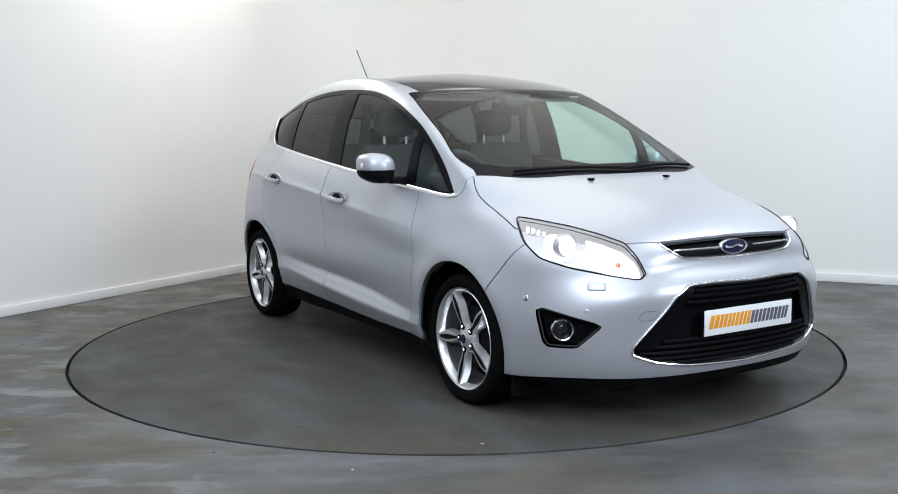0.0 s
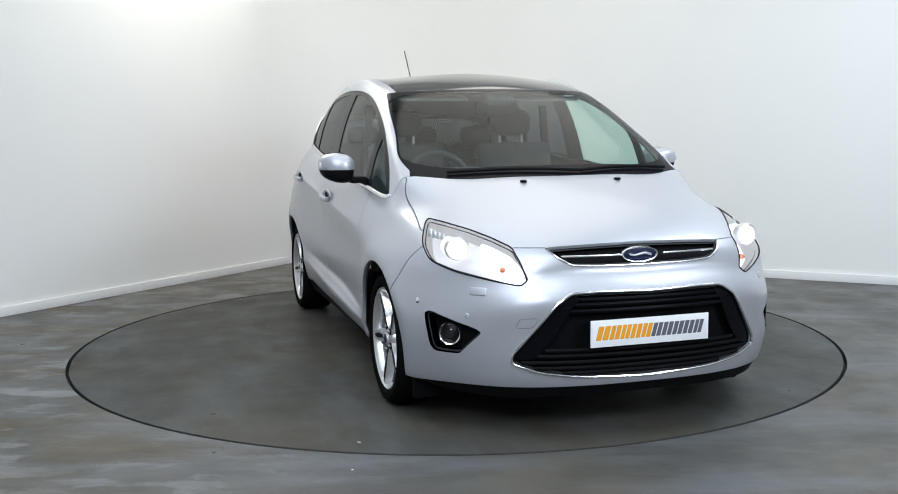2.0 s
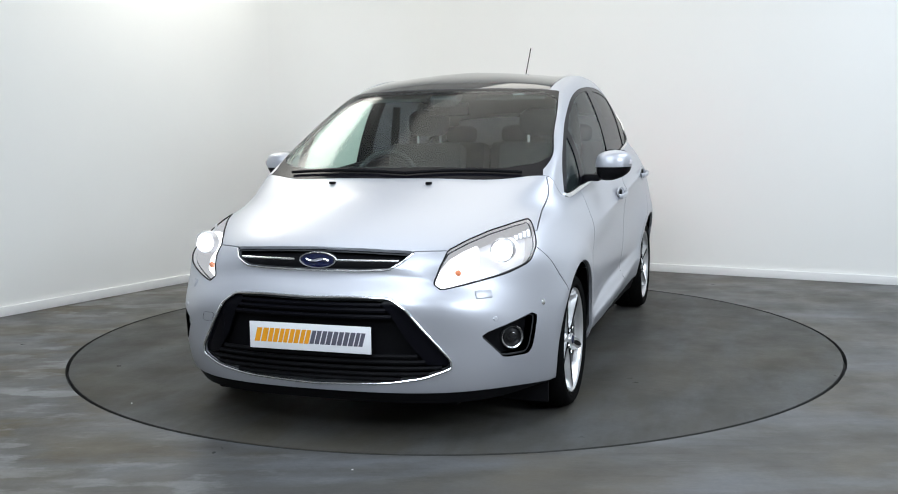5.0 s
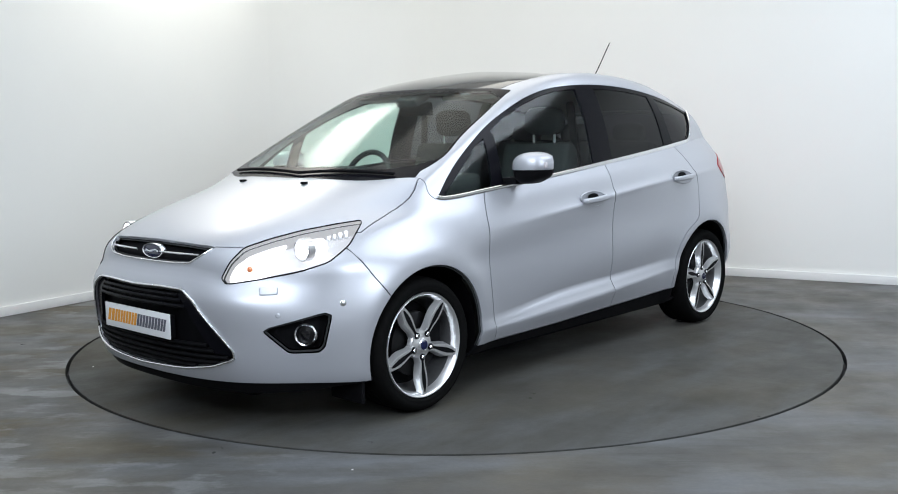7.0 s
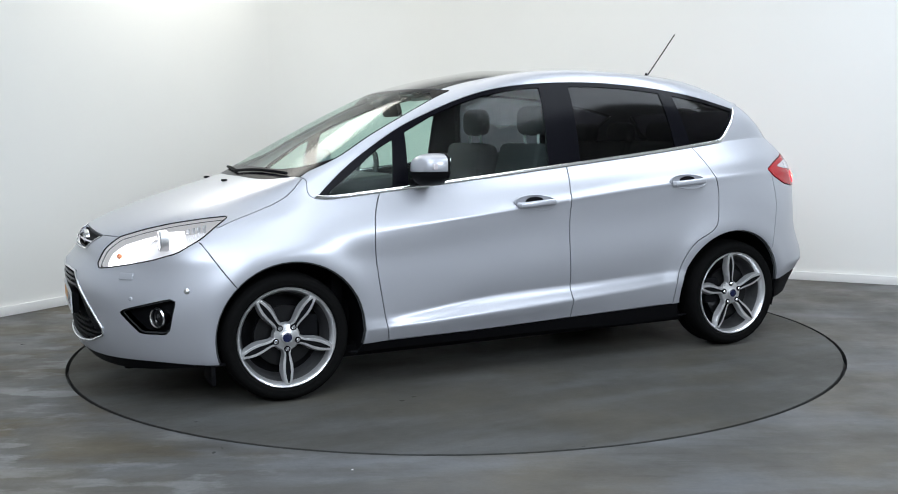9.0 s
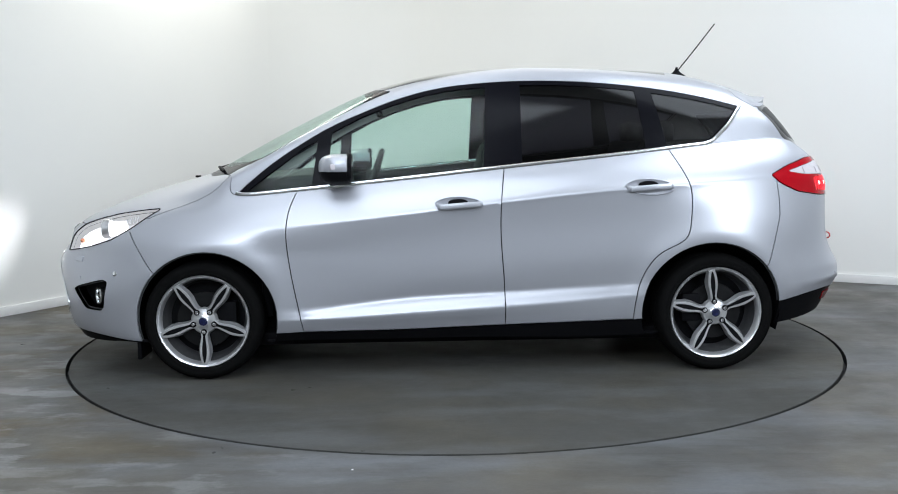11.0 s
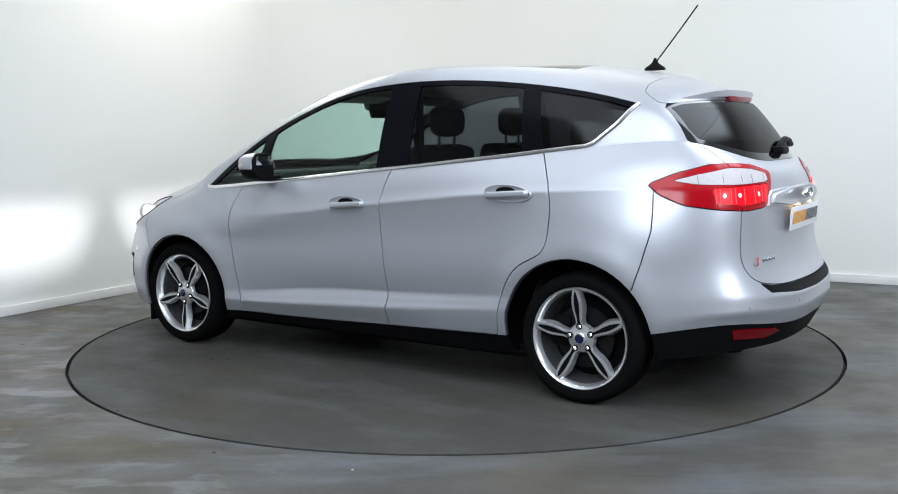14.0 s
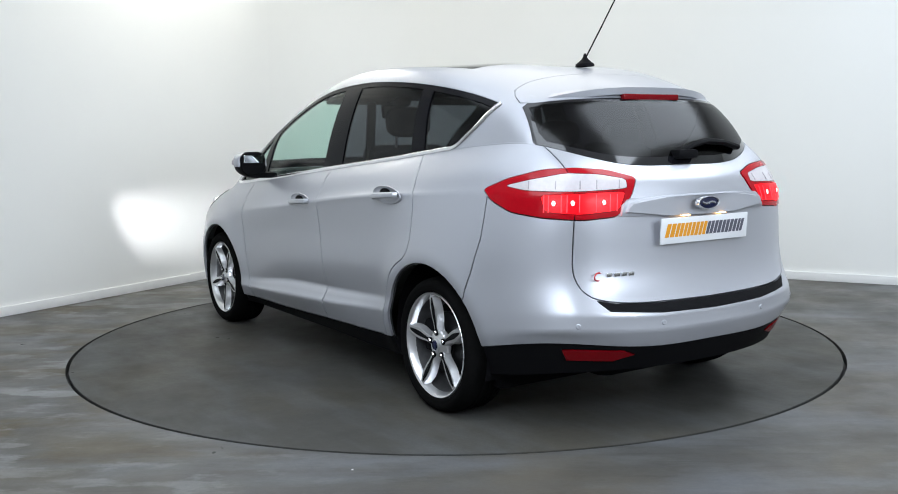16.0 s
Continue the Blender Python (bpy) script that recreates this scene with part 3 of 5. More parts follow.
def shell(surf, uv, tris, depth=0.0, gap=0.0028, rim=0.014, whole=True, side=1):
    """Vertices, faces and normals of a panel: the cut surface sunk by depth, its edge drawn in by gap and turned inwards by rim."""
    used, inv = np.unique(tris, return_inverse=True)
    inv = inv.reshape(tris.shape)
    q = uv[used]
    P, N = surf.at(q), surf.normal(q)
    P = P - N * depth
    F = inv
    fn = np.cross(P[F[:, 1]] - P[F[:, 0]], P[F[:, 2]] - P[F[:, 0]])
    flip = (fn * N[F].mean(1)).sum(1) < 0
    F = F.copy()
    F[flip] = F[flip][:, ::-1]
    if whole:
        centre = np.abs(P[:, 1]) < 2e-4
        k = len(P)
        remap = np.where(centre, np.arange(k), 0)
        off = np.where(~centre)[0]
        remap[off] = k + np.arange(len(off))
        m = np.array([1, -1, 1])
        P[centre, 1] = 0
        N[centre, 1] = 0
        P = np.concatenate([P, P[off] * m])
        N = np.concatenate([N, N[off] * m])
        F = np.concatenate([F, remap[F][:, ::-1]])
    elif side < 0:
        P, N, F = P * [1, -1, 1], N * [1, -1, 1], F[:, ::-1]
    count = {}
    for f in F:
        for a, b in ((f[0], f[1]), (f[1], f[2]), (f[2], f[0])):
            count[(a, b)] = f
    border = [(a, b) for (a, b) in count if (b, a) not in count]
    inward = np.zeros_like(P)
    for a, b in border:
        f = count[(a, b)]
        c = P[f].mean(0)
        e = P[b] - P[a]
        e = e / max(np.linalg.norm(e), 1e-9)
        w = c - P[a]
        w = w - e * (w @ e)
        w = w / max(np.linalg.norm(w), 1e-9)
        inward[a] += w
        inward[b] += w
    ln = np.linalg.norm(inward, axis=1, keepdims=True)
    inward = np.where(ln > 1e-9, inward / np.maximum(ln, 1e-9), 0)
    P = P + inward * gap
    F = [tuple(f) for f in F]
    if rim:
        ids = sorted({i for e in border for i in e})
        top = {i: len(P) + k for k, i in enumerate(ids)}
        low = {i: len(P) + len(ids) + k for k, i in enumerate(ids)}
        P = np.concatenate([P, P[ids], P[ids] - N[ids] * rim])
        N = np.concatenate([N, -inward[ids], -inward[ids]])
        F += [(top[b], top[a], low[a], low[b]) for a, b in border]
    return P, F, N


def both_sides(name, surf, uv, tris, mat, car, whole, label="", **kw):
    made = []
    if not len(tris):
        return made
    for side in ((1,) if whole else (1, -1)):
        P, F, N = shell(surf, uv, tris, whole=whole, side=side, **kw)
        ln = np.linalg.norm(N, axis=1, keepdims=True)
        N = np.where(ln > 1e-9, N / np.maximum(ln, 1e-9), [0, 0, 1])
        made.append(mesh_object(name, P, F, mat, car, label, normals=N))
    return made


def outline3(poly, surf, out=0.0):
    P, N = surf.at(np.array(poly)), surf.normal(np.array(poly))
    return P + N * out


# ---------------------------------------------------------------- outlines on the body
def on_side(pts, s=True, surf=None, u0=0.95, u1=4.9):
    return list(map(tuple, (surf or BODY).find(curve2(pts, smooth=s), SIDE, u0, u1)))


def arch(cx, cz, r, flat, n=40):
    return [(cx + r * math.cos(a), cz + flat * r * math.sin(a)) for a in (math.pi * (-0.28 + 1.56 * k / n) for k in range(n + 1))]


FRONT_ARCH = list(map(tuple, BODY.find([(x, max(z, .186)) for x, z in arch(1.30, .315, .357, .985)], SIDE, .95, 2.1)))
REAR_ARCH = list(map(tuple, BODY.find([(x, max(z, .2)) for x, z in arch(-1.30, .32, .362, .985)], SIDE, 3.5, 4.7)))
for ring in (FRONT_ARCH, REAR_ARCH):
    ring.insert(0, (ring[0][0], -.05))
    ring.append((ring[-1][0], -.05))
DOOR_A = on_side([(.828, .97), (.866, .88), (.884, .772), (.874, .60), (.855, .478), (.812, .243)])
DOOR_B = on_side([(-.230, 1.06), (-.211, .909), (-.207, .766), (-.214, .621), (-.225, .476), (-.229, .261)])
DOOR_C = on_side([(-1.092, 1.148), (-1.148, 1.042), (-1.176, .97), (-1.180, .80), (-1.158, .71), (-1.040, .637), (-.950, .535), (-.903, .39), (-.893, .281)])
SILL = on_side([(.812, .243), (.51, .243), (.1, .251), (-.23, .261), (-.6, .272), (-.893, .281)])
k = len(SILL)
mid_i = min(range(k), key=lambda i: abs(BODY.at(SILL[i])[0][0] + .229))
FRONT_DOOR = [(DOOR_A[0][0], 1.03)] + DOOR_A + SILL[1:mid_i] + DOOR_B[::-1] + [(DOOR_B[0][0], 1.03)]
REAR_DOOR = [(DOOR_B[0][0], 1.03)] + DOOR_B + SILL[mid_i + 1:-1] + DOOR_C[::-1] + [(DOOR_C[0][0], 1.03)]
HEAD_3D = [(1.598, .786, .879), (1.70, .742, .869), (1.83, .665, .848), (1.93, .585, .820), (2.011, .509, .787), (2.055, .478, .735), (2.085, .455, .668), (2.098, .500, .645),
           (2.02, .600, .662), (1.90, .715, .690), (1.79, .785, .725), (1.70, .808, .785)]


def on_diag(pts3, proj, u0, u1, step=0.02, smooth=False):
    P = soften(pts3)
    return list(map(tuple, BODY.find(curve2(proj(P), step, smooth, True)[:-1], proj, u0, u1)))


HEADLAMP = on_diag(HEAD_3D, DIAG, .2, 1.5)
HEAD_LIT = on_diag([(1.88, .625, .828), (1.94, .575, .810), (2.004, .517, .780), (2.046, .486, .733), (2.076, .466, .672), (2.088, .502, .655), (2.03, .59, .670), (1.985, .635, .683), (1.95, .62, .74)], DIAG, .2, 1.5)
FOG = on_diag([(1.802, .816, .530), (2.037, .639, .462), (1.99, .69, .40), (1.955, .715, .362), (1.843, .80, .360)], DIAG, .4, 1.3)
LOW_GRILLE = list(map(tuple, BODY.find(curve2(soften([(0, .617), (.20, .622), (.335, .618), (.40, .575), (.47, .48), (.550, .372), (.550, .336), (.45, .300), (.30, .279), (0, .268)], closed=False), .02, False), FRONT, 0, .9)))
LOW_GRILLE = [(-.02, LOW_GRILLE[0][1])] + LOW_GRILLE + [(-.02, LOW_GRILLE[-1][1])]
CHEEK = list(map(tuple, BODY.find(curve2([(.325, .6195), (.338, .617), (.40, .575), (.47, .48), (.543, .372), (.543, .346), (.47, .352), (.40, .44), (.335, .56), (.30, .60)], .02, False), FRONT, 0, .9)))
UP_GRILLE = list(map(tuple, BODY.find(curve2(soften([(0, .801), (.20, .797), (.398, .788), (.36, .75), (.31, .722), (.2, .716), (0, .715)], closed=False), .02, False), FRONT, 0, .7)))
UP_GRILLE = [(-.02, UP_GRILLE[0][1])] + UP_GRILLE + [(-.02, UP_GRILLE[-1][1])]
HOOD_EDGE = [(1.195, .728), (1.235, .746), (1.278, .753), (1.40, .752), (1.50, .763), (1.598, .775)]
HOOD = [(-.02, 1.03)] + [(BODY.find([HOOD_EDGE[0]], TOP, 0, 1.6)[0][0], 1.03)] + list(map(tuple, BODY.find(curve2(HOOD_EDGE, .025, False), TOP, 0, 1.6)))
HOOD += list(map(tuple, BODY.find(DIAG(np.array([(1.68, .762, .83), (1.83, .66, .80), (1.95, .57, .775), (2.0, .52, .778)])), DIAG, .2, 1.5)))
HOOD += list(map(tuple, BODY.find([(.505, .7865), (.45, .7875), (.392, .788), (.38, .775), (.2, .785), (0, .785)], FRONT, 0, .8)))
HOOD.append((-.02, HOOD[-1][1]))
BUMPER_GAP = on_side([(1.705, .785), (1.66, .713), (1.62, .65), (1.569, .578), (1.50, .50)], False, u0=.8, u1=1.8)
FRONT_BUMPER = [(-.02, -.02), (-.02, .80)] + [(HEADLAMP[8][0], .72)] + BUMPER_GAP + [(1.35, .2), (1.35, -.02)]
LIP = [(-.02, -.02), (-.02, .068), (1.0, .068), (1.40, .068), (1.40, -.02)]
SILL_SKIRT = [(1.40, -.02), (1.40, .068), (4.2, .068), (4.2, -.02)]
TAIL_3D = [(-1.617, .810, 1.015), (-1.72, .755, 1.062), (-1.85, .68, 1.098), (-1.95, .598, 1.103), (-2.0, .48, 1.092), (-2.028, .337, 1.058), (-2.045, .38, .985), (-2.045, .45, .905), (-2.0, .60, .895),
           (-1.88, .70, .905), (-1.76, .775, .925), (-1.67, .81, .97)]
TAIL = on_diag(TAIL_3D, RDIAG, 4.2, 5.5)
GATE_EDGE = list(map(tuple, BODY.find(curve2([(.615, 1.185), (.605, 1.10), (.625, .90), (.635, .75), (.632, .66), (.60, .60), (.52, .570), (.30, .555), (0, .552)], .02, True), FRONT, 4.5, 5.54)))
TAILGATE = [(GATE_EDGE[0][0], 1.03)] + GATE_EDGE + [(5.56, GATE_EDGE[-1][1]), (5.56, 1.03)]
STEP_PAD = list(map(tuple, BODY.find(curve2([(0, .548), (.3, .55), (.50, .560), (.57, .575), (.53, .535), (.3, .516), (0, .510)], .02, False), FRONT, 4.6, 5.54)))
STEP_PAD = [(5.56, STEP_PAD[0][1])] + STEP_PAD + [(5.56, STEP_PAD[-1][1])]
REAR_GAP = on_side([(-1.648, .985), (-1.655, .90), (-1.655, .811), (-1.62, .669), (-1.588, .563), (-1.55, .50)], False, u0=3.9, u1=4.9)
REAR_BUMPER = REAR_GAP + [(4.2, .03), (5.56, .03), (5.56, .75), (5.0, .75)]
VALANCE = [(4.2, -.02), (4.2, .068), (4.44, .068), (5.56, .068), (5.56, -.02)]

TAIL_WHITE = on_diag([(-1.71, .765, 1.030), (-1.80, .71, 1.055), (-1.92, .62, 1.081), (-1.985, .50, 1.073), (-2.014, .385, 1.052), (-2.03, .39, 1.016), (-1.96, .6, 1.009), (-1.80, .72, 1.013)], RDIAG, 4.2, 5.5)
TAIL_LIT = on_diag([(-1.86, .70, .994), (-1.95, .60, .999), (-2.0, .50, 1.003), (-2.03, .40, 1.003), (-2.036, .44, .930), (-1.99, .60, .918), (-1.88, .69, .930)], RDIAG, 4.2, 5.5)
REFLECTOR = [(4.86, .028), (4.84, .050), (5.10, .052), (5.15, .043), (5.06, .026)]
REGIONS = [("tail_white", TAIL_WHITE), ("tail_lit", TAIL_LIT), ("head_lit", HEAD_LIT), ("reflector", REFLECTOR), ("front_arch", FRONT_ARCH), ("rear_arch", REAR_ARCH), ("headlamp", HEADLAMP), ("fog", FOG), ("cheek", CHEEK), ("low_grille", LOW_GRILLE), ("up_grille", UP_GRILLE), ("hood", HOOD),
           ("lip", LIP), ("sill_skirt", SILL_SKIRT), ("valance", VALANCE), ("tail", TAIL), ("front_door", FRONT_DOOR), ("rear_door", REAR_DOOR), ("step_pad", STEP_PAD), ("tailgate", TAILGATE),
           ("rear_bumper", REAR_BUMPER), ("front_bumper", FRONT_BUMPER)]

car = new("car")
tagged(car, "silver metallic five-door compact people carrier with lit headlamps, on the turntable", "car")
UVB, CUT = carve(BODY, REGIONS, 0.03)
rest = CUT["rest"]
cen_u = UVB[rest].mean(1)[:, 0]
FENDER, QUARTER = rest[cen_u < 2.4], rest[cen_u >= 2.4]
both_sides("front_bumper", BODY, UVB, CUT["front_bumper"], PAINT, car, True)
both_sides("hood", BODY, UVB, CUT["hood"], PAINT, car, True)
both_sides("front_wing", BODY, UVB, FENDER, PAINT, car, False)
both_sides("rear_wing", BODY, UVB, QUARTER, PAINT, car, False)
both_sides("front_door", BODY, UVB, CUT["front_door"], PAINT, car, False)
both_sides("rear_door", BODY, UVB, CUT["rear_door"], PAINT, car, False)
both_sides("tailgate", BODY, UVB, CUT["tailgate"], PAINT, car, True)
both_sides("rear_bumper", BODY, UVB, CUT["rear_bumper"], PAINT, car, True)
both_sides("front_lip", BODY, UVB, CUT["lip"], BLACK, car, True, "matt black plastic lip under the bumper", depth=.008)
both_sides("sill_trim", BODY, UVB, CUT["sill_skirt"], BLACK, car, False, "matt black plastic sill trim", depth=.008)
both_sides("rear_valance", BODY, UVB, CUT["valance"], BLACK, car, True, "matt black plastic rear valance", depth=.004)
both_sides("step_pad", BODY, UVB, CUT["step_pad"], BLACK, car, True, "black ribbed loading-edge pad", gap=0)

# ---------------------------------------------------------------- cabin outlines
DLO_TOP = [(1.157, .940), (1.06, 1.027), (.969, 1.100), (.814, 1.203), (.661, 1.290), (.51, 1.356), (.36, 1.414), (.211, 1.459), (.063, 1.489), (-.084, 1.505), (-.231, 1.514), (-.45, 1.517),
           (-.666, 1.508), (-.954, 1.481), (-1.241, 1.436), (-1.40, 1.400), (-1.505, 1.372)]
DLO_BACK = [(-1.505, 1.372), (-1.47, 1.335), (-1.435, 1.29), (-1.365, 1.225), (-1.325, 1.192), (-1.29, 1.180)]


def cab(pts, s=False, u0=.9, u1=4.9, step=.025):
    return list(map(tuple, CABIN.find(curve2(pts, step, s), SIDE, u0, u1)))


DLO = cab(DLO_TOP, True) + cab(DLO_BACK, True)[1:]
DLO = DLO + [(DLO[-1][0], .97), (DLO[0][0], .97)]
Q_GLASS = cab([(1.09, .968), (.80, 1.185), (.725, 1.225), (.755, .998), (.80, .985), (1.05, .962)])
F_GLASS = cab([(.675, 1.000), (.655, 1.262), (.51, 1.336), (.36, 1.394), (.211, 1.439), (.063, 1.470), (-.06, 1.483), (-.145, 1.487), (-.125, 1.072), (.2, 1.042)])
R_GLASS = cab([(-.325, 1.092), (-.325, 1.495), (-.5, 1.494), (-.666, 1.487), (-.80, 1.476), (-.93, 1.462), (-.975, 1.154), (-.7, 1.128)])
T_GLASS = cab([(-1.085, 1.164), (-1.018, 1.450), (-1.241, 1.414), (-1.38, 1.383), (-1.47, 1.358), (-1.42, 1.30), (-1.355, 1.236), (-1.31, 1.205), (-1.25, 1.190)])
SCREEN_EDGE = list(map(tuple, CABIN.find(curve2([(.700, 1.075), (.715, 1.115), (.690, 1.22), (.655, 1.35), (.612, 1.468)], .02), FRONT, 0, 1.15)))
SCREEN_TOP = list(map(tuple, CABIN.find(curve2([(.60, 1.474), (.52, 1.482), (.3, 1.489), (0, 1.492)], .03, False), FRONT, 0, 1.1)))
SCREEN = [(-.02, .98), (.86, .98)] + SCREEN_EDGE + SCREEN_TOP + [(-.02, SCREEN_TOP[-1][1])]
mid_s = [(-.02, 1.05), (.55, 1.05), (.76, 1.06)]
SCREEN_CLEAR = mid_s + [(u - .018, v) for u, v in SCREEN_EDGE if 1.09 < v < 1.455] + [(u, v - .022) for u, v in SCREEN_TOP[2:]] + [(-.02, SCREEN_TOP[-1][1] - .022)]
BACK_EDGE = list(map(tuple, CABIN.find(curve2([(.552, 1.392), (.585, 1.30), (.622, 1.205)], .02), FRONT, 4.5, 5.54)))
BACK_EDGE = [(u - .075 * min(1, max(0, (v - BACK_EDGE[-1][1]) / (BACK_EDGE[0][1] - BACK_EDGE[-1][1]))) - .045, v) for u, v in BACK_EDGE]
BACK_TOP = list(map(tuple, CABIN.find(curve2([(0, 1.395), (.3, 1.39), (.50, 1.378), (.552, 1.372)], .03), FRONT, 4.5, 5.54)))
BACK_TOP.append(((BACK_TOP[-1][0] + BACK_EDGE[1][0]) / 2, (BACK_TOP[-1][1] + BACK_EDGE[1][1]) / 2))
BACK_GLASS = [(5.56, BACK_TOP[0][1])] + BACK_TOP + BACK_EDGE[2:] + [(BACK_EDGE[-1][0], .98), (5.56, .98)]
BACK_CLEAR = [(5.56, BACK_TOP[0][1] - .02)] + [(u, v - .02) for u, v in BACK_TOP[:-2]] + [(u + .05, v) for u, v in BACK_EDGE[2:-2]] + [(BACK_EDGE[-1][0] + .09, 1.05), (5.56, 1.05)]
SPOILER = list(map(tuple, CABIN.find(curve2([(-1.50, 0), (-1.50, .3), (-1.49, .48), (-1.50, .555), (-1.535, .580)], .03, False), TOP, 4.3, 5.54)))
SPOILER = [(5.56, SPOILER[0][1])] + SPOILER + [BACK_EDGE[1]] + BACK_TOP[::-1] + [(5.56, BACK_TOP[0][1])]
ROOF_GLASS = list(map(tuple, CABIN.find(curve2([(.40, .565), (.2, .560), (0, .556), (-.3, .552), (-.7, .545), (-1.0, .53), (-1.13, .515), (-1.15, .40), (-1.16, 0)], .04, False), TOP, 0, 5.54)))
ROOF_GLASS = [(-.02, SCREEN_TOP[-1][1] + .002)] + [(u, v + .002) for u, v in SCREEN_TOP[::-1] if u < .76] + ROOF_GLASS + [(ROOF_GLASS[-1][0], 2.2), (-.02, 2.2)]

CAB_REGIONS = [("q_glass", Q_GLASS), ("f_glass", F_GLASS), ("r_glass", R_GLASS), ("t_glass", T_GLASS), ("dlo", DLO), ("screen_clear", SCREEN_CLEAR), ("screen", SCREEN),
               ("back_clear", BACK_CLEAR), ("back_glass", BACK_GLASS), ("spoiler", SPOILER), ("roof_glass", ROOF_GLASS)]
UVC, CAB = carve(CABIN, CAB_REGIONS, 0.03)
for pane in ("q_glass", "f_glass"):
    for ob in both_sides("side_window", CABIN, UVC, CAB[pane], CLEAR, car, False, "clear faintly green side window", depth=.006, gap=0, rim=0):
        ob.visible_shadow = False
for pane in ("r_glass", "t_glass"):
    both_sides("side_window", CABIN, UVC, CAB[pane], PRIVACY, car, False, "dark privacy side window", depth=.006, gap=0, rim=0)
both_sides("window_surround", CABIN, UVC, CAB["dlo"], SATIN, car, False, "gloss black window surround and pillar", depth=.002, gap=0)
for ob in both_sides("windscreen", CABIN, UVC, CAB["screen_clear"], CLEAR, car, True, "clear faintly green windscreen", gap=0, rim=0):
    ob.visible_shadow = False
both_sides("windscreen_border", CABIN, UVC, CAB["screen"], SATIN, car, True, "black windscreen border", gap=0)
both_sides("rear_window", CABIN, UVC, CAB["back_clear"], REAR_TINT, car, True, "dark tinted rear window", gap=0, rim=0)
both_sides("rear_window_border", CABIN, UVC, CAB["back_glass"], GLOSS, car, True, "black rear window border", gap=0)
both_sides("roof_glass", CABIN, UVC, CAB["roof_glass"], GLOSS, car, True, "black panoramic glass roof panel")
both_sides("roof_spoiler", CABIN, UVC, CAB["spoiler"], PAINT, car, True)
roof_rest = CAB["rest"]
both_sides("roof_frame", CABIN, UVC, roof_rest, PAINT, car, True, "silver roof, pillars and rails", gap=.001)


# the seam between roof pillar and rear wing is filled and painted over
for sg in (1, -1):
    bm = bmesh.new()
    tube(bm, outline3([(4.12 + .64 * i / 40, 1.0) for i in range(41)], CABIN, -.0042) * [1, sg, 1], .0055, 10)
    part("pillar_seam", bm, PAINT, car)

# ---------------------------------------------------------------- inner shell, lining, wells
inner_tris = np.concatenate([CUT[k] for k in ("front_bumper", "hood", "front_door", "rear_door", "tailgate", "rear_bumper", "tail", "tail_white", "tail_lit")] + [FENDER, QUARTER])
both_sides("inner_shell", BODY, UVB, inner_tris, DASH, car, True, "dark inner panels and door cards", depth=.018, gap=-.006, rim=0)
both_sides("head_lining", CABIN, UVC, np.concatenate([CAB["rest"], CAB["roof_glass"], CAB["spoiler"]]), LINING, car, True, "pale grey fabric head lining", depth=.022, gap=-.004, rim=0)


def slab(name, size, at, mat, bevel=.02, label="", parent=None, turn=(0, 0, 0)):
    bm = bmesh.new()
    box(bm, size, pose(*at, *turn), bevel)
    return part(name, bm, mat, parent or car, label)


slab("floor_pan", (2.9, 1.50, .07), (-.2, 0, .185), SEAL)
slab("undertray", (.85, 1.1, .05), (1.60, 0, .185), SEAL)
for sg in (1, -1):
    slab("air_deflector", (.02, .20, .10), (1.665, sg * .74, .155), SEAL, .006)
slab("engine_cover", (.62, 1.06, .5), (1.45, 0, .52), SEAL, .05)
slab("bulkhead", (.06, 1.40, .62), (1.02, 0, .60), SEAL)
slab("boot_floor", (.5, 1.0, .08), (-1.68, 0, .42), SEAL)
slab("exhaust_box", (.24, .62, .14), (-1.80, .1, .27), SEAL, .05, "dark exhaust silencer under the tail")
for cx in (1.30, -1.30):
    for sg in (1, -1):
        bm = bmesh.new()
        n = 24
        arcs = []
        for y in (.60, .838):
            arcs.append([bm.verts.new((cx + .372 * math.cos(a), sg * y, max(.2, .318 + .372 * math.sin(a)))) for a in (math.pi * (-.1 + 1.2 * k / n) for k in range(n + 1))])
        for k in range(n):
            bm.faces.new((arcs[0][k], arcs[0][k + 1], arcs[1][k + 1], arcs[1][k]))
        bm.faces.new(arcs[0])
        part("wheel_arch_liner", bm, SEAL, car)


# ---------------------------------------------------------------- wheels
def leaf(bm, prof, y0, thick, m, flare=1):
    """A spoke outline of (radius, half width, height), laid along +x in the wheel's plane, with depth."""
    top = [bm.verts.new(m @ Vector((r, y0 + h, w))) for r, w, h in prof] + [bm.verts.new(m @ Vector((r, y0 + h, -w))) for r, w, h in prof[::-1]]
    low = [bm.verts.new(m @ Vector((r, y0 + h - thick, w * flare))) for r, w, h in prof] + [bm.verts.new(m @ Vector((r, y0 + h - thick, -w * flare))) for r, w, h in prof[::-1]]
    n = len(prof)
    for i in range(n - 1):
        bm.faces.new((top[i], top[i + 1], top[2 * n - 2 - i], top[2 * n - 1 - i]))
    for i in range(2 * n):
        j = (i + 1) % (2 * n)
        bm.faces.new((top[i], low[i], low[j], top[j]))


